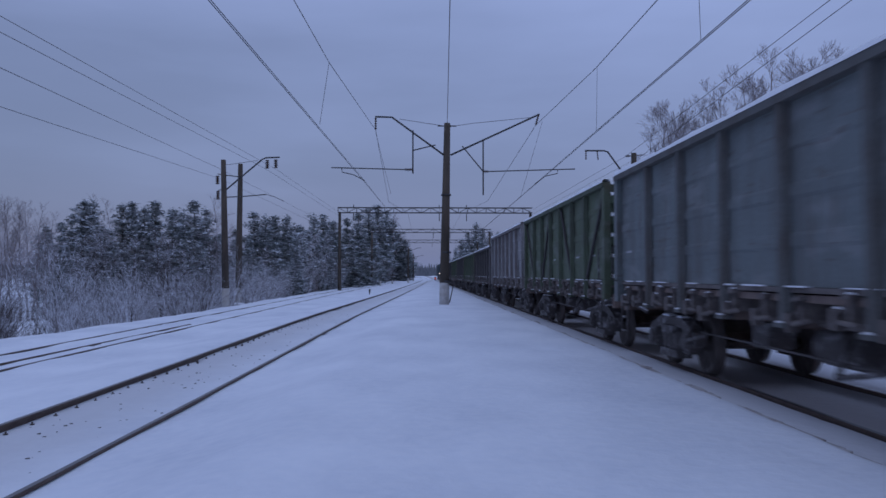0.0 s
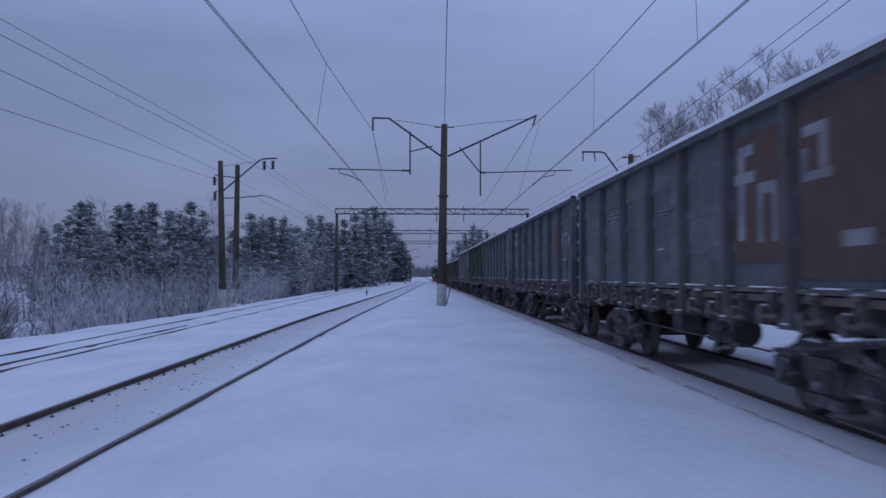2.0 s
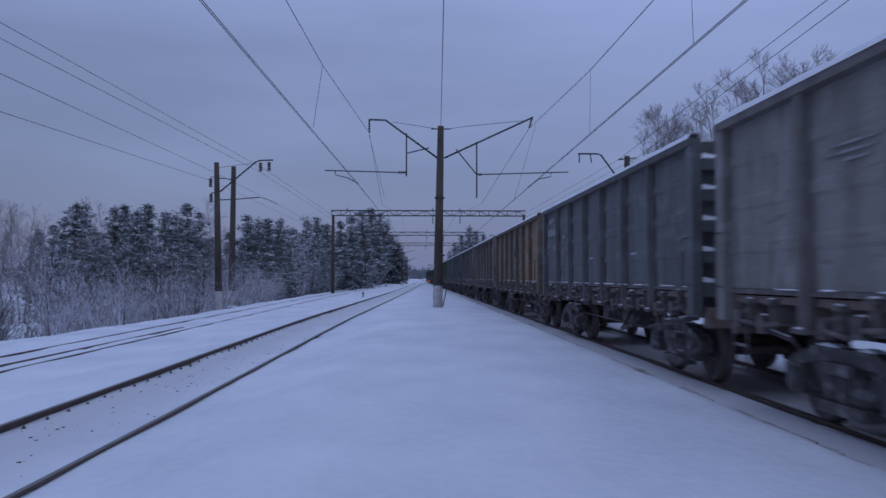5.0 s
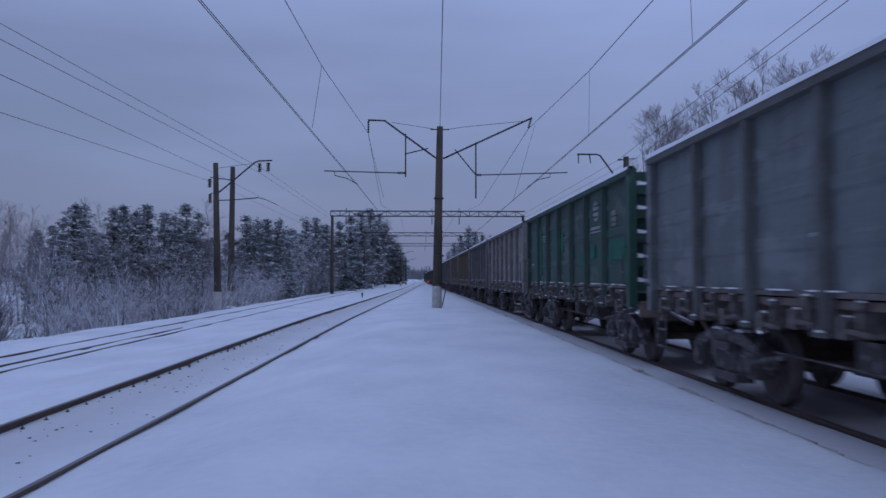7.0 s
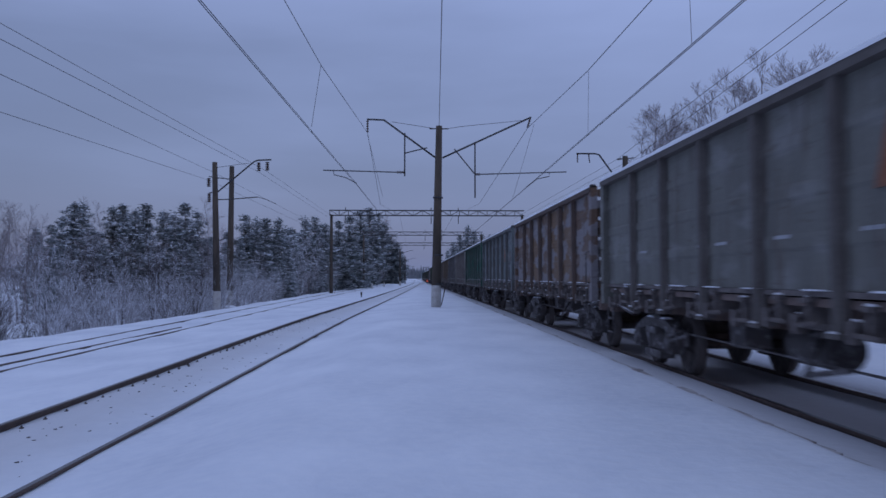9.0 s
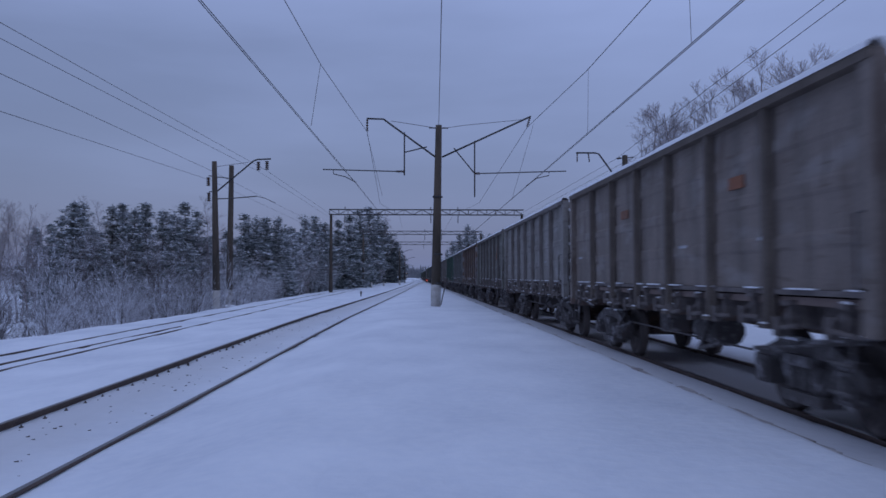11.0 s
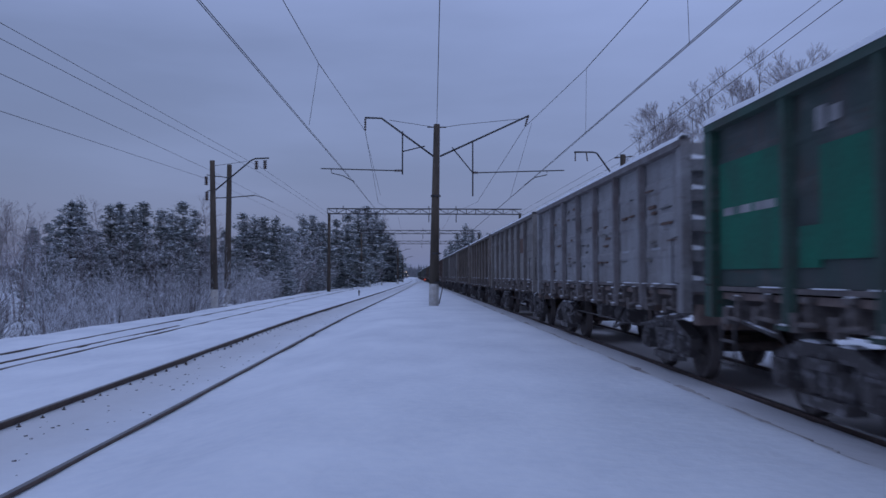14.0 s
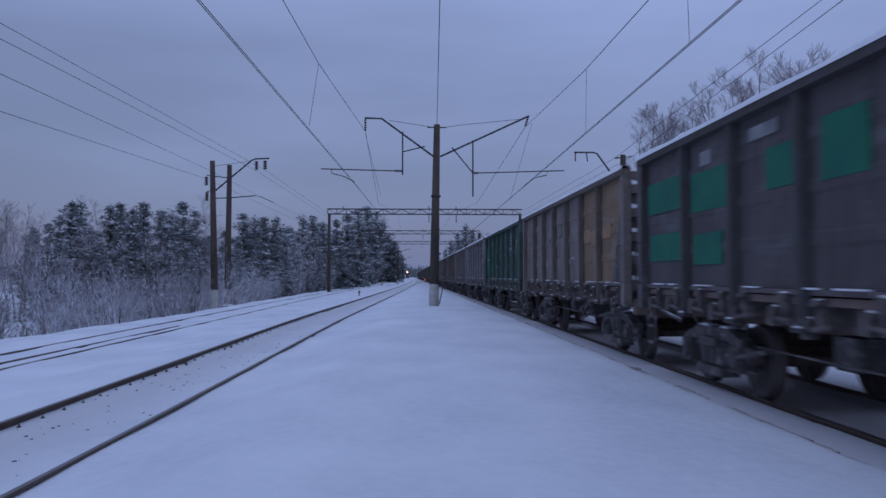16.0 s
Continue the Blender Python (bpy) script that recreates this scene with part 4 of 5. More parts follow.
arm("bracket", mast2, [at(370, 311, Y2), at(388, 314, Y2)], 0.03)
arm("bracket", mast2, [at(371, 340, Y2), at(386, 337, Y2)], 0.03)
arm("bracket", mast2, [at(383, 313, Y2), at(410, 316, Y2)], 0.03)
for px, py in ((370, 314), (371, 341), (457, 286), (472, 285)):
    insulator(mast2, at(px, py, Y2), at(px, py + 16, Y2), 0.13)
mast3 = thing("catenary_mast", "plain brown concrete pole with snow heaped at its foot", "catenary mast")
pole(mast3, at(408, 538, Y3), at(410, 293, Y3), 0.25, 0.17, 1.1)
bm = bmesh.new()
disc(bm, at(408, 541, Y3 - 0.2), (0, 0, 1), [(0, 0.5), (0.07, 0.46), (0.14, 0.25), (0.16, 0.06)], 14)
part("snow_heap", bm, SNOW_CAP, mast3)

Y4 = 49.0
mast4 = thing("catenary_mast", "concrete mast with bent arm beyond the goods train", "catenary mast")
pole(mast4, Vector((at(1109, 272, Y4).x, Y4, 0.1)), at(1109, 271, Y4), 0.24, 0.16, 1.0)
arm("cantilever", mast4, [at(1106, 330, Y4), at(1062, 269, Y4), at(1055, 267, Y4), at(1021, 267, Y4)], 0.05)
arm("top_bracket", mast4, [at(1094, 277, Y4), at(1126, 274, Y4)], 0.03)
insulator(mast4, at(1023, 268, Y4), at(1023, 284, Y4), 0.05)
insulator(mast4, at(1043, 268, Y4), at(1045, 284, Y4), 0.05)
insulator(mast4, at(1094, 277, Y4), at(1102, 276, Y4), 0.06)


# ---- lattice portals ----
def portal(y, x0, x1, z0, z1, label):
    t = thing("catenary_portal", label, "catenary portal", group="lattice portals over the tracks")
    bm = bmesh.new()
    for yy in (y - 0.35, y + 0.35):
        for z in (z0, z1):
            rod(bm, (x0, yy, z), (x1, yy, z), 0.06, None, 4)
    part("chord", bm, STEEL, t)
    n = int((x1 - x0) / 1.1)
    bm = bmesh.new()
    for yy in (y - 0.35, y + 0.35):
        for i in range(n):
            a, b = x0 + (x1 - x0) * i / n, x0 + (x1 - x0) * (i + 1) / n
            rod(bm, (a, yy, z0), (a, yy, z1), 0.03, None, 4)
            rod(bm, (a, yy, z0 if i % 2 else z1), (b, yy, z1 if i % 2 else z0), 0.03, None, 4)
    part("lattice", bm, STEEL, t)
    for x in (x0 + 0.2, x1 - 0.2):
        bm = bmesh.new()
        rod(bm, (x, y, min(-1.0, ground_z(x, y) - 0.3)), (x, y, z0 + 0.1), 0.22, 0.16, 10)
        part("leg", bm, CONCRETE, t)
    for f in (0.08, 0.52, 0.66):
        x = x0 + (x1 - x0) * f
        bm = bmesh.new()
        rod(bm, (x, y, z1), (x, y, z1 + 0.35), 0.05, None, 6)
        part("finial", bm, STEEL, t)
        bm = bmesh.new()
        rod(bm, (x, y - 0.3, z0), (x, y - 0.3, z0 - 1.0), 0.05, None, 6)
        part("hanger", bm, STEEL, t)


portal(99, at(582, 0, 99).x, at(926, 0, 99).x, at(0, 379, 99).z, at(0, 370, 99).z, "grey steel lattice portal spanning all tracks")
portal(150, at(640, 0, 150).x, at(852, 0, 150).x, at(0, 414, 150).z, at(0, 408, 150).z, "distant grey steel lattice portal")
portal(205, at(660, 0, 205).x, at(830, 0, 205).x, at(0, 432, 205).z, at(0, 427, 205).z, "remote grey steel lattice portal")


# ---- wires ----
def wire(name, pts, r, label, sag=0.0):
    bm = bmesh.new()
    out = []
    for a, b in zip(pts, pts[1:]):
        a, b = Vector(a), Vector(b)
        for i in range(8):
            k = i / 8
            out.append(a.lerp(b, k) - Vector((0, 0, sag * 4 * k * (1 - k))))
    out.append(Vector(pts[-1]))
    chain(bm, out, r, 4)
    return tagged(part(name, bm, WIRE), label, "overhead wire")


def beyond(a, b, k):
    """The point k times as far from a as b is."""
    return Vector(a) + (Vector(b) - Vector(a)) * k


def line_to(px, py, z, end):
    """From the sight line through (px, py) at height z, carried back past the viewer, to the place given."""
    y = (z - 1.6) * FOCAL / (488 - py)
    p = at(px, py, y)
    return [beyond(end, p, (end.y + 25) / (end.y - p.y)), end]


c_left, c_right = at(629, 324, Y1), at(931, 328, Y1)
p_left, p_right = Vector((-0.4, 99, 6.3)), Vector((5.34, 99, 6.3))
for d in (-0.022, 0.022):
    off = Vector((d, 0, 0))
    wire("contact_wire", [p + off for p in line_to(352, 0, 6.35, c_left)] + [at(690, 400, 99) + off, at(705, 428, 150), at(713, 445, 205), at(722, 468, 400)], 0.010, "thin copper contact wire over the main track")
    wire("contact_wire", [p + off for p in line_to(1312, 0, 6.05, c_right)] + [at(812, 430, 99) + off, at(785, 448, 150), at(770, 458, 205), at(752, 473, 400)], 0.010, "thin copper contact wire over the goods train")
wire("messenger_wire", [(-3.4, -25, 8.6), (-3.2, 0, 7.8), (-2.95, 19.1, 8.0), (-2.88, 26, 8.3), at(648, 232, Y1), (-2.6, 68, 7.6), at(705, 378, 99), at(714, 418, 150), at(719, 440, 205)], 0.013, "sagging messenger wire over the main track")
wire("messenger_wire", [(5.7, -25, 8.8), (5.9, 0, 8.15), (5.87, 20.3, 8.4), (5.87, 27.2, 8.5), at(933, 222, Y1), (5.6, 68, 7.7), at(800, 380, 99), at(777, 420, 150), at(765, 441, 205)], 0.013, "sagging messenger wire over the goods train")
wire("feeder_wire", line_to(780, 0, 8.9, at(775, 222, Y1)), 0.013, "feeder wire running over the platform to the mast")
for px, py, z, e in ((0, 68, 7.6, at(457, 303, Y2)), (0, 40, 8.4, at(472, 302, Y2)), (0, 130, 6.6, at(370, 300, Y2)), (0, 197, 6.2, at(371, 318, Y2))):
    y = (z - 1.6) * FOCAL / (488 - py)
    p = at(px, py, y)
    wire("feeder_wire", [beyond(e, p, 1.8), e, e + Vector((1.0, 50, -0.3))], 0.009, "overhead wire beside the siding")
for px, z, e in ((1496, 8.6, at(1126, 274, Y4)), (1457, 9.2, at(1094, 277, Y4))):
    wire("feeder_wire", line_to(px, 0, z, e) + [e + Vector((0, 50, 0))], 0.013, "overhead wire beyond the goods train")
# droppers
for (ax, ay), (bx, by), y in (((565, 112), (549, 222), 20.0), ((648, 236), (675, 345), 38.0), ((1230, 0), (1232, 68), 15.6), ((1044, 118), (1042, 232), 26.0), ((945, 215), (905, 352), 38.5), ((1228, -60), (1232, 68), 15.4)):
    wire("dropper", [at(ax, ay, y), at(bx, by, y)], 0.007, "thin dropper between messenger and contact wire")

# masts where the main track bends away
for px, top, y in ((706, 438, 190), (715, 452, 240)):
    p = at(px, top, y)
    m = thing("catenary_mast", "slim dark mast where the main track bends", "catenary mast")
    pole(m, (p.x, y, ground_z(p.x, y)), p, 0.22, 0.15, 1.0)
    arm("cantilever", m, [(p.x, y, p.z - 1.2), (p.x + 2.2, y, p.z - 0.4), (p.x + 3.0, y, p.z - 0.4)], 0.05)

# ---- trees ----
BARK = material("bark", (0.060, 0.048, 0.042), 0.95, second=(0.035, 0.030, 0.028), scale=3, bump=0.4)


def twigs(name, bark, rime, lo, hi):
    """Bark with snow and rime lying on the upper faces."""
    m = bpy.data.materials.new(name)
    m.use_nodes = True
    n, l = m.node_tree.nodes, m.node_tree.links
    b = n["Principled BSDF"]
    b.inputs["Roughness"].default_value, b.inputs["Specular IOR Level"].default_value = 0.95, 0.1
    co, ns, ge, sp, ad, ra, mx = (n.new("ShaderNode" + k) for k in ("TexCoord", "TexNoise", "NewGeometry", "SeparateXYZ", "Math", "MapRange", "Mix"))
    ns.inputs["Scale"].default_value, ns.inputs["Detail"].default_value = 2.6, 3
    l.new(co.outputs["Object"], ns.inputs["Vector"])
    l.new(ge.outputs["Normal"], sp.inputs[0])
    ad.operation = "MULTIPLY_ADD"
    ad.inputs[1].default_value = 0.22
    l.new(sp.outputs["Z"], ad.inputs[0])
    l.new(ns.outputs[0], ad.inputs[2])
    ra.inputs["From Min"].default_value, ra.inputs["From Max"].default_value = lo, hi
    l.new(ad.outputs[0], ra.inputs["Value"])
    mx.data_type = "RGBA"
    l.new(ra.outputs[0], mx.inputs[0])
    mx.inputs[6].default_value, mx.inputs[7].default_value = (*bark, 1), (*rime, 1)
    l.new(mx.outputs[2], b.inputs["Base Color"])
    return m


TWIG = twigs("frosted_twigs", (0.225, 0.200, 0.200), (0.80, 0.82, 0.87), 0.42, 0.60)
TWIG_BARE = twigs("birch_twigs", (0.240, 0.205, 0.205), (0.56, 0.55, 0.58), 0.50, 0.72)
TWIG_DARK = twigs("alder_twigs", (0.090, 0.074, 0.072), (0.72, 0.74, 0.79), 0.54, 0.68)
NEEDLE = material("dark_needles", (0.170, 0.196, 0.190), 0.9, second=(0.310, 0.335, 0.340), scale=0.8, fine=8, bump=0)
NEEDLE_SNOW = material("snowy_needles", (0.80, 0.83, 0.87), 0.9, second=(0.58, 0.61, 0.65), scale=0.8, fine=8, bump=0)


def tri_mesh(name, verts, faces, mats, index=None):
    me = bpy.data.meshes.new(name)
    me.from_pydata(verts, [], faces)
    for m in mats:
        me.materials.append(m)
    if index:
        me.polygons.foreach_set("material_index", index)
    return me


def conifer_meshes(seed, h, pine, snow):
    """Trunk with boughs, and a crown of flat ragged clumps, many with a pad of snow."""
    rng = random.Random(seed)
    bm = bmesh.new()
    rod(bm, (0, 0, -1.5), (0, 0, h * 0.95), 0.014 * h, 0.02, 7)
    v, f, mi = [], [], []
    unit = h / 12

    def spray(c, q, size, flat, white):
        c = c + Vector((rng.gauss(0, q), rng.gauss(0, q), rng.gauss(0, q * flat)))
        o = len(v)
        for _ in range(3):
            v.append(c + Vector((rng.gauss(0, size), rng.gauss(0, size), rng.gauss(0, size * 0.45))))
        f.append((o, o + 1, o + 2))
        mi.append(1 if white else 0)

    def clump(c, q):
        for _ in range(9):
            spray(c, q * 0.66, q * 0.58, 0.50, False)
        if rng.random() < snow:
            for _ in range(6):
                spray(c + Vector((0, 0, q * 0.55)), q * 0.62, q * 0.48, 0.18, True)

    z = h * (rng.uniform(0.16, 0.30) if pine else 0.07)
    base = z
    lean = rng.uniform(0, math.tau)
    while z < h * 0.97:
        k = (z - base) / (h - base)
        if pine:
            reach = h * 0.205 * min(1, 0.60 + k * 1.6) * (1 - k) ** 0.90 * rng.uniform(0.55, 1.25) + 0.06 * unit
            n, rise = rng.randint(4, 6), 0.05 + 0.55 * k
        else:
            reach = h * 0.165 * (1 - k) ** 0.85 * rng.uniform(0.75, 1.12) + 0.14 * unit
            n, rise = rng.randint(5, 7), -0.32 + 0.5 * k
        turn = rng.uniform(0, math.tau)
        for i in range(n):
            if rng.random() < 0.12:
                continue
            a = turn + i * math.tau / n + rng.uniform(-0.4, 0.4)
            r = reach * rng.uniform(0.5, 1.15) * (1 + 0.18 * math.cos(a - lean))
            d, side = Vector((math.cos(a), math.sin(a), rise + rng.uniform(-0.12, 0.12))), Vector((-math.sin(a), math.cos(a), 0))
            foot = Vector((0, 0, z + rng.uniform(-0.03, 0.03) * h))
            if r > 0.5 * unit:
                rod(bm, foot, foot + d * r * 0.9, 0.035 * unit, 0.012, 3, 0, False)
            if rng.random() < 0.6:
                clump(foot + d * r * 0.25, (0.40 - 0.2 * k) * unit)
            m = max(1, int(r / (0.44 * unit)))
            for j in range(m):
                s = (j + 1) / m if pine else (j + 0.75) / m
                for _ in range(2 if s < 0.95 and m > 2 else 1):
                    clump(foot + d * r * s + side * rng.uniform(-0.36, 0.36) * r * s + Vector((0, 0, rng.uniform(-0.25, 0.15) * unit)), (0.43 - 0.22 * k) * unit * rng.uniform(0.75, 1.3))
        z += h * 0.035 * (1.1 - 0.35 * k) * rng.uniform(0.8, 1.25)
    clump(Vector((0, 0, h * 0.98)), 0.10 * unit)
    return mesh_of("trunk", bm, BARK), tri_mesh("crown", v, f, (NEEDLE, NEEDLE_SNOW), mi)


def branchy(rng, verts, faces, a, d, length, r, depth, spread, up):
    """Bare limbs: three-sided tapered pieces that fork to fine twigs."""
    segs = min(3, depth + 1)
    p = Vector(a)
    for i in range(segs):
        d = (d + Vector((rng.gauss(0, 0.07), rng.gauss(0, 0.07), rng.gauss(0, 0.06) + up))).normalized()
        q = p + d * length / segs
        u = d.orthogonal().normalized()
        v = d.cross(u)
        r1 = r * (1 - 0.28)
        o = len(verts)
        for c, rr in ((p, r), (q, r1)):
            for k in range(3):
                verts.append(c + (u * math.cos(k * 2.094) + v * math.sin(k * 2.094)) * rr)
        for k in range(3):
            j = (k + 1) % 3
            faces.append((o + k, o + j, o + 3 + j, o + 3 + k))
        p, r = q, r1
        if depth > 0:
            for _ in range(2 if i else 1):
                side = Vector((rng.gauss(0, 1), rng.gauss(0, 1), rng.gauss(0.2, 0.5))).normalized()
                branchy(rng, verts, faces, p, (d + side * spread).normalized(), length * rng.uniform(0.5, 0.72), max(r * 0.55, 0.006), depth - 1, spread, up)


def bare_tree_meshes(seed, h, twig, limbs=5, depth=2, slim=1.0):
    """A leafless tree: a wavering stem and a narrow crown of rising, forking twigs."""
    rng = random.Random(seed)
    cv, cf = [], []
    p, d, r = Vector((0, 0, -1.5)), Vector((0, 0, 1)), (0.009 * h + 0.02) * slim
    n = 13
    step = (h * 0.92 + 1.5) / n
    bm = bmesh.new()
    last = [bm.verts.new(p + Vector((math.cos(k * 1.0472), math.sin(k * 1.0472), 0)) * r) for k in range(6)]
    for i in range(n):
        d = (d + Vector((rng.gauss(0, 0.06), rng.gauss(0, 0.06), 0.25))).normalized()
        p = p + d * step
        r *= 0.86
        ring = [bm.verts.new(p + Vector((math.cos(k * 1.0472), math.sin(k * 1.0472), 0)) * r) for k in range(6)]
        for k in range(6):
            bm.faces.new((last[k], last[(k + 1) % 6], ring[(k + 1) % 6], ring[k])).smooth = True
        last = ring
        if i >= 4:
            for _ in range(limbs):
                side = Vector((rng.gauss(0, 0.8), rng.gauss(0, 0.8), 1.0)).normalized()
                branchy(rng, cv, cf, p - d * step * rng.random(), side, h * rng.uniform(0.07, 0.125) * (1.3 - 0.75 * i / n), max(0.010, r * 0.28), depth, 0.62, 0.06)
    return mesh_of("trunk", bm, twig), tri_mesh("crown", cv, cf, (twig,))


def tree(name, meshes, label, m, group):
    t = thing(name, label, "tree", m, group)
    part("trunk", meshes[0], None, t)
    part("crown", meshes[1], None, t)
    return t


SPRUCES = [conifer_meshes(11 + i, 12.0, False, 0.72) for i in range(3)]
PINES = [conifer_meshes(31 + i, 12.0, True, 0.80) for i in range(5)]
BIRCHES = [bare_tree_meshes(51 + i, 11.0, TWIG) for i in range(3)]
BIRCHES_R = [bare_tree_meshes(71 + i, 12.0, TWIG_BARE, 2, 3) for i in range(4)]
BIRCHES_L = [bare_tree_meshes(61 + i, 12.0, TWIG_BARE, 5, 2) for i in range(3)]
ALDERS = [bare_tree_meshes(81 + i, 11.0, TWIG_DARK, 4, 2, 0.8) for i in range(3)]


def planted(rng, px, py_top, y):
    """Place and scale of a tree whose top stands on the sight line."""
    p = at(px, py_top, y)
    z = ground_z(p.x, y) if y < 400 else -1.5
    return p.x, z, p.z - z


def put(kinds, name, label, px, top, y, h0, rng, group, wide=1.0):
    while px < 727 and (px - 727) / FOCAL * y > (bank_x(y) - 0.8 if y < 120 else far_x(y) - 2.2 if y < 240 else left_x(y) - 5.0):
        y += 4
    x, z, h = planted(rng, px, top, y)
    s = h / h0
    t = tree(name, rng.choice(kinds), label, Matrix.Translation((x, y, z)) @ Matrix.Rotation(rng.uniform(0, 6.28), 4, "Z"), group)
    w = min(1.35, max(0.8, 1.15 / s ** 0.2)) * rng.uniform(0.9, 1.15) * wide
    t.scale = (s * w, s * w, s)
    return t


rng = random.Random(5)
# the wood's skyline beyond the siding: sideways, top, distance
SKY_LEFT = ((100, 392, 74), (118, 372, 72), (138, 352, 70), (152, 362, 76), (205, 366, 76), (222, 360, 78), (243, 358, 74), (262, 362, 80), (292, 356, 76), (312, 360, 78), (330, 362, 82),
            (352, 372, 90), (436, 382, 92), (455, 378, 94), (470, 384, 98), (492, 386, 100), (512, 390, 104), (540, 380, 112), (556, 377, 116), (575, 386, 120), (598, 380, 125), (618, 376, 130),
            (636, 370, 140), (652, 363, 146), (668, 374, 160), (680, 392, 178), (690, 412, 205), (698, 436, 240), (704, 452, 280), (707, 458, 420), (700, 424, 228), (707, 442, 262))
for px, top, y in SKY_LEFT:
    top += rng.uniform(-9, 12) if px < 630 else 0
    put(PINES + SPRUCES[:2] if px < 560 else PINES[:3] + SPRUCES, "pine_tree", "dark green pine dusted with snow", px, top, y, 12.0, rng, "pines and spruces of the wood", 1.08 if px < 560 else 1.3)
for i in range(110):
    px = 690 - 630 * rng.random() ** 1.25
    y = 78 + 60 * (px / 690) ** 2 + rng.uniform(8, 45)
    put(SPRUCES + PINES, "spruce_tree", "dark spruce with snow on its boughs", px, rng.uniform(398, 440), y, 12.0, rng, "pines and spruces of the wood")
SNOWY = [conifer_meshes(91 + i, 6.0, False, 0.95) for i in range(2)]
for i in range(26):
    px = rng.uniform(90, 590)
    put(SNOWY, "young_spruce", "young spruce thickly laden with snow", px, rng.uniform(412, 470), rng.uniform(58, 84) + 0.04 * px, 6.0, rng, "young snowy spruces")
for i in range(18):
    px = rng.uniform(585, 704)
    y = 108 + 110 * ((px - 585) / 120) ** 1.5 + rng.uniform(-4, 10)
    put(SNOWY, "young_spruce", "young spruce thickly laden with snow", px, rng.uniform(452, 484), y, 6.0, rng, "young snowy spruces")
for i in range(24):
    px = rng.uniform(-60, 560)
    put(BIRCHES, "bare_birch", "bare birch with frosted grey twigs", px, rng.uniform(400, 462), rng.uniform(52, 88) + 0.03 * px, 11.0, rng, "frosted birches at the wood's edge")
for i in range(6):
    put(BIRCHES_L, "bare_birch", "bare birch with frosted grey twigs", rng.uniform(560, 700), rng.uniform(385, 430), rng.uniform(112, 150), 11.0, rng, "frosted birches at the wood's edge")
for i in range(22):
    px = rng.uniform(95, 360)
    put(ALDERS, "bare_alder", "slender dark alder with snow on its twigs", px, rng.uniform(395, 455), rng.uniform(36, 46) + 0.03 * px, 11.0, rng, "frosted birches at the wood's edge")
for px, top in ((8, 372), (30, 366), (52, 376), (68, 392), (170, 362), (186, 372), (372, 366), (388, 362), (-8, 380), (18, 368), (42, 370), (60, 384), (78, 400)):
    put(BIRCHES_L, "bare_birch", "tall bare brownish birch with some frost", px, top, 84 if px > 90 else 66, 11.0, rng, "frosted birches at the wood's edge")
# the birches and pines beyond the goods train
for px, top, y in ((1138, 214, 54), (1152, 182, 52), (1165, 188, 55), (1174, 174, 50), (1190, 186, 52), (1204, 188, 55), (1217, 172, 53), (1236, 165, 50), (1250, 178, 54), (1265, 152, 52), (1281, 143, 50), (1296, 166, 51), (1310, 158, 53),
                   (1322, 126, 49), (1334, 118, 51), (1345, 106, 47), (1356, 104, 50), (1368, 94, 46), (1378, 96, 50), (1388, 86, 47), (1398, 92, 50), (1408, 83, 48), (1418, 90, 51), (1428, 82, 46), (1438, 92, 50), (1448, 90, 47)):
    put(BIRCHES_R, "bare_birch", "tall bare birch beyond the goods train", px, top, y, 12.0, rng, "birches beyond the goods train", 1.0)
for px, top, y in ((800, 424, 230), (812, 410, 220), (826, 395, 210), (838, 404, 215), (852, 408, 212), (865, 412, 200), (790, 440, 270), (778, 452, 320), (768, 462, 380), (880, 410, 190), (900, 402, 180)):
    put(PINES, "pine_tree", "dark pine standing beyond the goods train", px, top, y, 12.0, rng, "pines beyond the goods train")
    # bare crowns whose fine twigs also stand in for haze over the pines
    put(BIRCHES, "bare_birch", "bare grey birch among pines beyond the train", px + 6, top + 7, y + 6, 11.0, rng, "birches beyond the goods train", 1.3)


# ---- frosted brushwood along the bank ----
def brushwood(name, seed, spots, label, mat, thick=0.022):
    rng = random.Random(seed)
    v, f = [], []
    for x, y, h in spots:
        z = ground_z(x, y) - 0.1
        for _ in range(rng.randint(5, 8)):
            d = Vector((rng.gauss(0, 0.35), rng.gauss(0, 0.35), 1)).normalized()
            branchy(rng, v, f, (x + rng.uniform(-0.4, 0.4), y + rng.uniform(-0.4, 0.4), z), d, h * rng.uniform(0.5, 0.9), thick, 2, 0.65, 0.05)
    return tagged(new(name, tri_mesh(name, v, f, (mat,))), label, "brushwood", kind="stuff")


spots = []
rng = random.Random(9)
for i in range(330):
    y = rng.uniform(24, 120)
    x = bank_x(y) - 1.2 - abs(rng.gauss(0, 1)) * 6.5
    if abs(x / y + 0.457) < 0.023 and y < 46:
        continue
    spots.append((x, y, rng.uniform(1.0, 2.8)))
for i in range(130):
    y = 105 + 200 * rng.random()
    spots.append((far_x(y) - 2.2 - 5 * rng.random() + 2.5 * smooth(180, 300, y), y, rng.uniform(2.2, 4.2)))
brushwood("brushwood", 3, spots, "frosted leafless brushwood along the embankment", TWIG)
spots = []
for i in range(60):
    y = rng.uniform(27, 36)
    spots.append((-y * rng.uniform(0.500, 0.575), y, rng.uniform(1.3, 2.1)))
for i in range(40):
    y = rng.uniform(34, 90)
    x = bank_x(y) - rng.uniform(1.0, 9.0)
    if abs(x / y + 0.457) > 0.03 or y > 46:
        spots.append((x, y, rng.uniform(1.4, 2.8)))
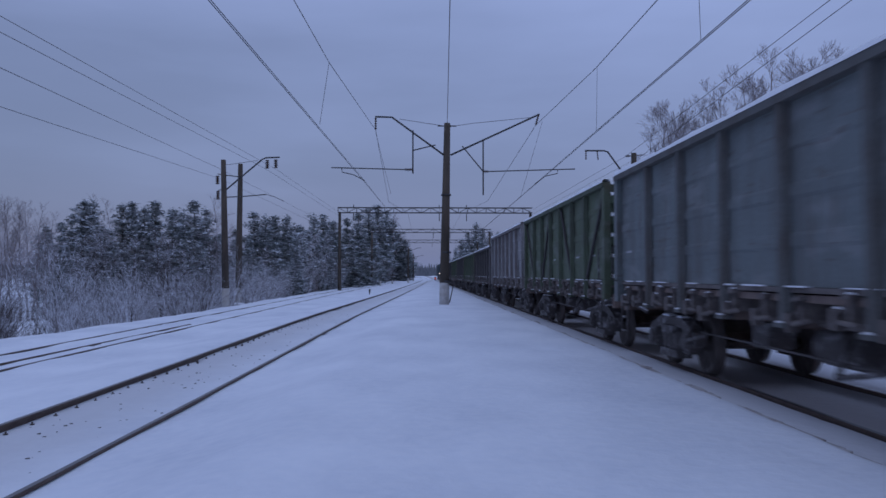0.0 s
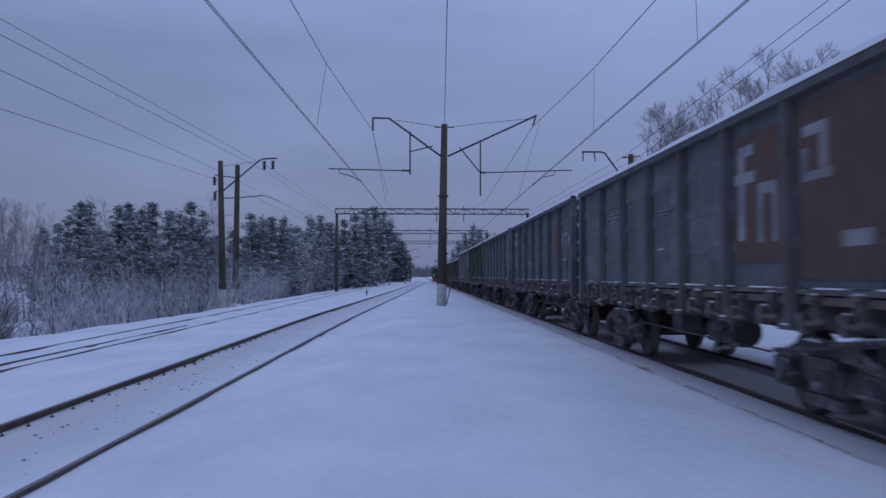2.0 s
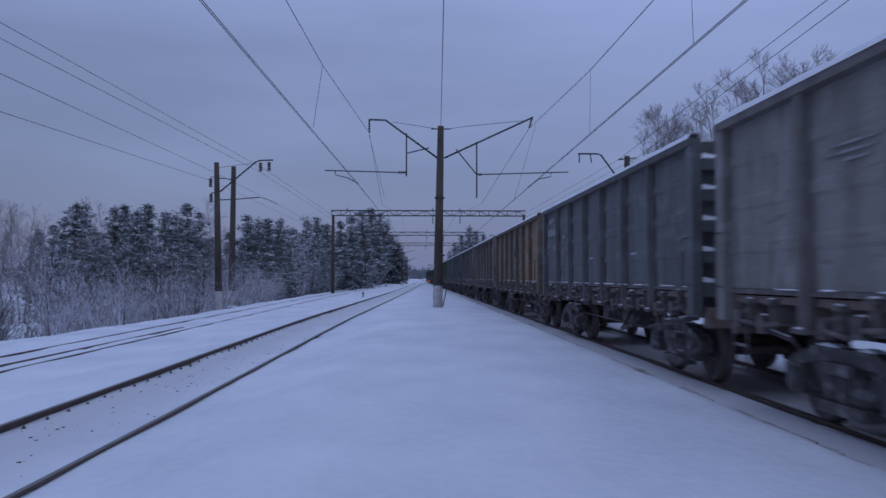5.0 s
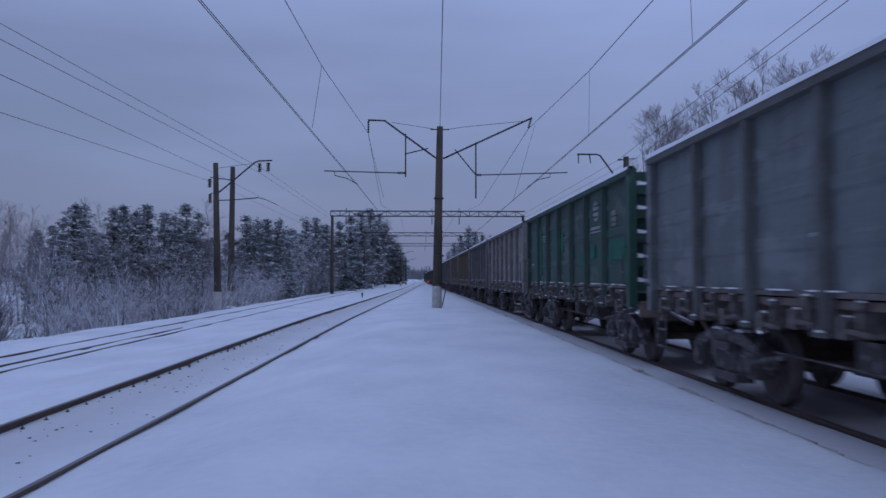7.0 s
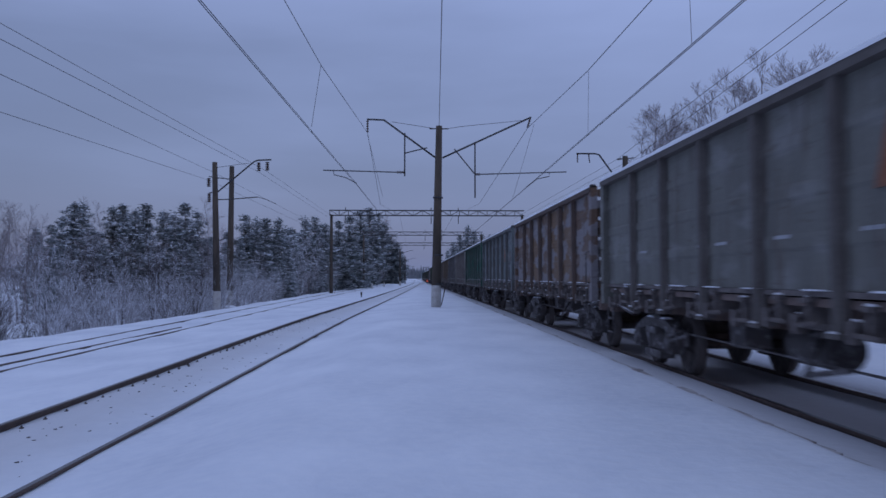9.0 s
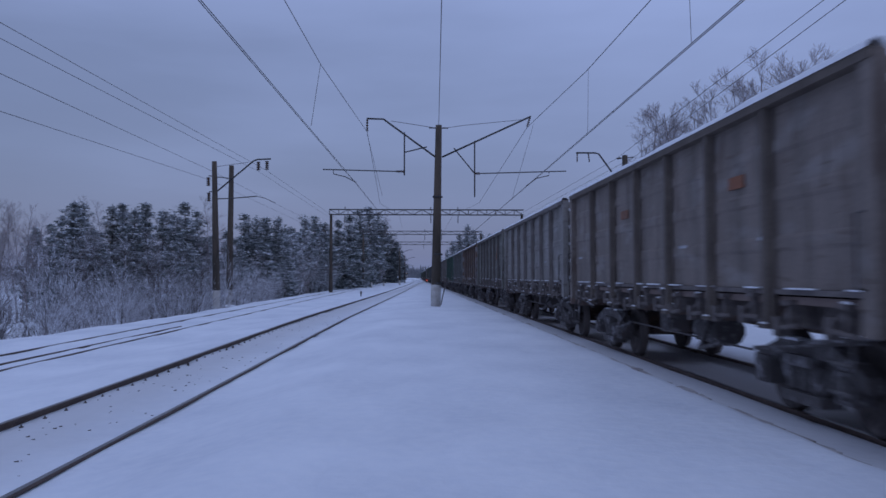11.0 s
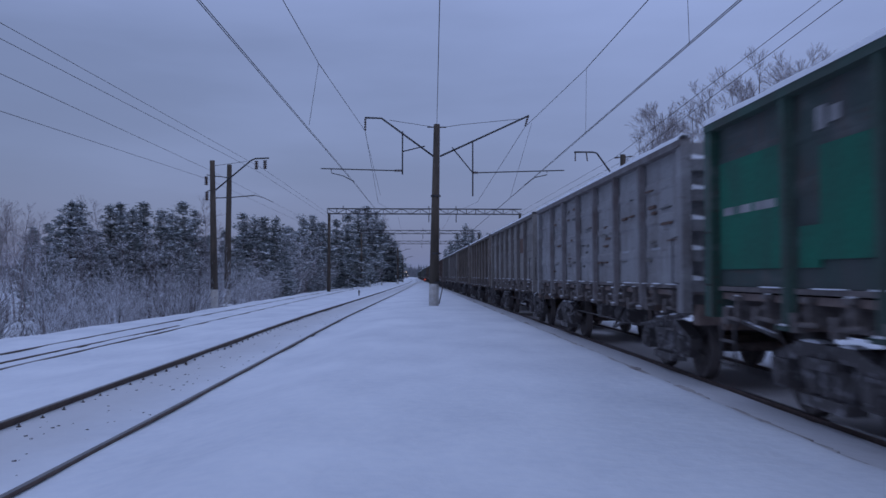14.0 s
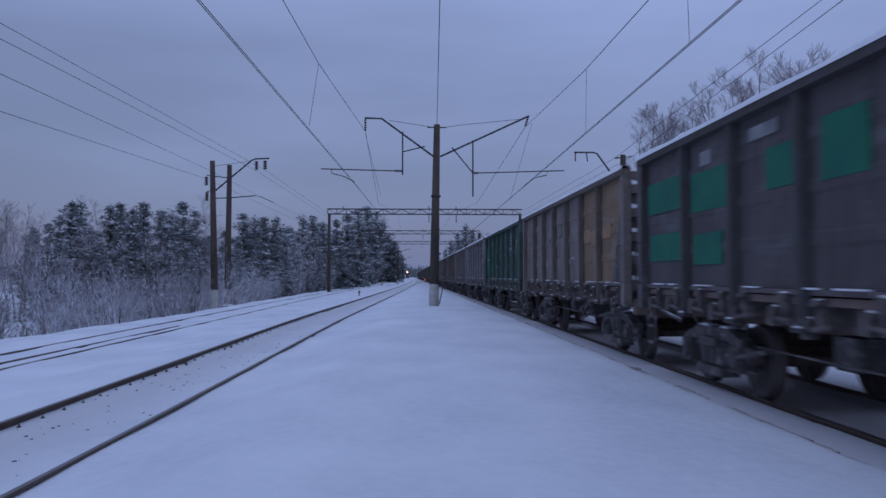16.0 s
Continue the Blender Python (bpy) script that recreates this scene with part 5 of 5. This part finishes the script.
for i in range(9):
    y = rng.uniform(39, 42)
    spots.append((-y * rng.uniform(0.437, 0.470), y, rng.uniform(0.3, 0.6)))
far_spots = []
for i in range(110):
    y = 98 + 170 * rng.random()
    far_spots.append((far_x(y) - 2.4 - 4.5 * rng.random() + 3.0 * smooth(170, 290, y), y, rng.uniform(2.6, 4.8)))
brushwood("undergrowth", 6, far_spots, "grey leafless undergrowth before the far wood", TWIG_BARE, 0.07)
brushwood("alder_thicket", 4, spots, "brown leafless alder thicket beside the bank", TWIG_DARK)

# ---- small things by the tracks ----
bm = bmesh.new()
for i in range(150):
    y = 5 + 30 * rng.random() ** 1.5
    x = left_x(y) + rng.uniform(-0.62, 0.62)
    z = ground_z(x, y)
    s = rng.uniform(0.005, 0.017)
    rod(bm, (x - s, y - s * rng.uniform(-1, 1), z - 0.002), (x + s * 1.4, y + s * rng.uniform(-1, 1), z + s * 0.5), s * 0.7, s * 0.5, 5)
tagged(part("ice_crumbs", bm, IRON_FROST), "dirty crumbs of ice between the rails", "crumbs", kind="stuff")
marker = thing("marker_post", "small dark marker post standing in the snow", "post")
bm = bmesh.new()
q = at(638, 520, 72)
q.z = ground_z(q.x, q.y)
rod(bm, (q.x, q.y, q.z - 0.2), (q.x, q.y, q.z + 0.42), 0.05, None, 8)
part("stake", bm, IRON, marker)
bm = bmesh.new()
box(bm, -0.075, 0.075, -0.05, 0.05, -0.1, 0.14, m=Matrix.Translation((q.x, q.y, q.z + 0.32)))
part("plate", bm, IRON, marker)
for px, y in ((657, 140), (678, 165)):
    p = at(px, 500, y)
    s = thing("white_post", "short whitewashed concrete post in the snow", "post")
    bm = bmesh.new()
    rod(bm, (p.x, y, ground_z(p.x, y) - 0.2), (p.x, y, ground_z(p.x, y) + 0.9), 0.16, 0.14, 10)
    part("shaft", bm, WHITEWASH, s)
p = at(754, 495, 185)
sig = thing("dwarf_signal", "low track signal showing a red light", "signal")
bm = bmesh.new()
rod(bm, (p.x, p.y, ground_z(p.x, p.y) - 0.2), (p.x, p.y, p.z - 0.2), 0.07, None, 8)
part("stand", bm, IRON, sig)
bm = bmesh.new()
box(bm, -0.22, 0.22, -0.12, 0.12, -0.35, 0.35, m=Matrix.Translation(p))
part("housing", bm, IRON, sig)
bm = bmesh.new()
disc(bm, p + Vector((0, -0.12, 0)), (0, -1, 0), [(0, 0.17), (0.05, 0.15)], 12)
part("lens", bm, RED_LAMP, sig, "lit red lens")

# ---- distance ----
# The wood's grey tone is lightened to paint in the haze of distance.
FAR_WOOD = material("distant_wood", (0.13, 0.145, 0.155), 0.95, second=(0.24, 0.25, 0.27), scale=0.05, fine=0.6, bump=0)
v, f = [], []
rng = random.Random(21)
for ring in range(5):
    for i in range(1500):
        a = (i + rng.uniform(-0.4, 0.4)) / 1500 * math.tau
        r = 700 + 45 * ring + 40 * math.sin(a * 5) + rng.uniform(-15, 15)
        c = Vector((math.cos(a) * r, math.sin(a) * r, -4))
        side = Vector((-math.sin(a), math.cos(a), 0))
        h = rng.uniform(7, 13) + ring * 1.5
        w = rng.uniform(1.6, 2.8)
        o = len(v)
        v += [c - side * w, c + side * w, c + side * w * 0.8 + Vector((0, 0, h * 0.55)), c + side * w * 0.2 + Vector((0, 0, h)), c - side * w * 0.7 + Vector((0, 0, h * 0.6))]
        f.append((o, o + 1, o + 2, o + 3, o + 4))
tagged(new("distant_wood", tri_mesh("distant_wood", v, f, (FAR_WOOD,))), "wood closing the far distance, its colour paled for haze", "wood", kind="stuff")


# ---- what moves ----
SPEED = tuple((t, 15.553 * t - 0.002 * t * t) for t in (0, 2, 4, 6, 8, 10, 12, 14, 16))


def motions():
    for y, w in WAGONS:
        walk(w, [(t, pose(TRACK_X, y + s, TRACK_Z)) for t, s in SPEED])
    walk(lead, [(t, pose(TRACK_X, 185 + s, TRACK_Z)) for t, s in SPEED])
    walk(oncoming, [(t, look((left_x(y), y, 0), (left_x(y + 60), y + 60, 0)) @ pose(0, 0, 0, -90, 0, 0)) for t, y in ((0, 745), (9.2, 575), (11.3, 532), (13.5, 502), (16, 474))])
    # all wheelsets roll alike, so they share two keyed turns
    turns = {}
    for _, w in WAGONS:
        for b in w.children:
            for o in b.children:
                if not o.name.startswith("wheelset"):
                    continue
                y = round(o.matrix_basis.translation.y, 3)
                if y not in turns:
                    walk(o, [(k / 30, pose(0, y, 0.475, -(k * 15.48 / 30 / 0.475 * 57.2958) % 360)) for k in range(481)])
                    turns[y] = o
                else:
                    keys, first = o.animation_data_create(), turns[y].animation_data
                    o.rotation_mode = "QUATERNION"
                    keys.action = first.action
                    keys.action_slot = first.action_slot


motions()
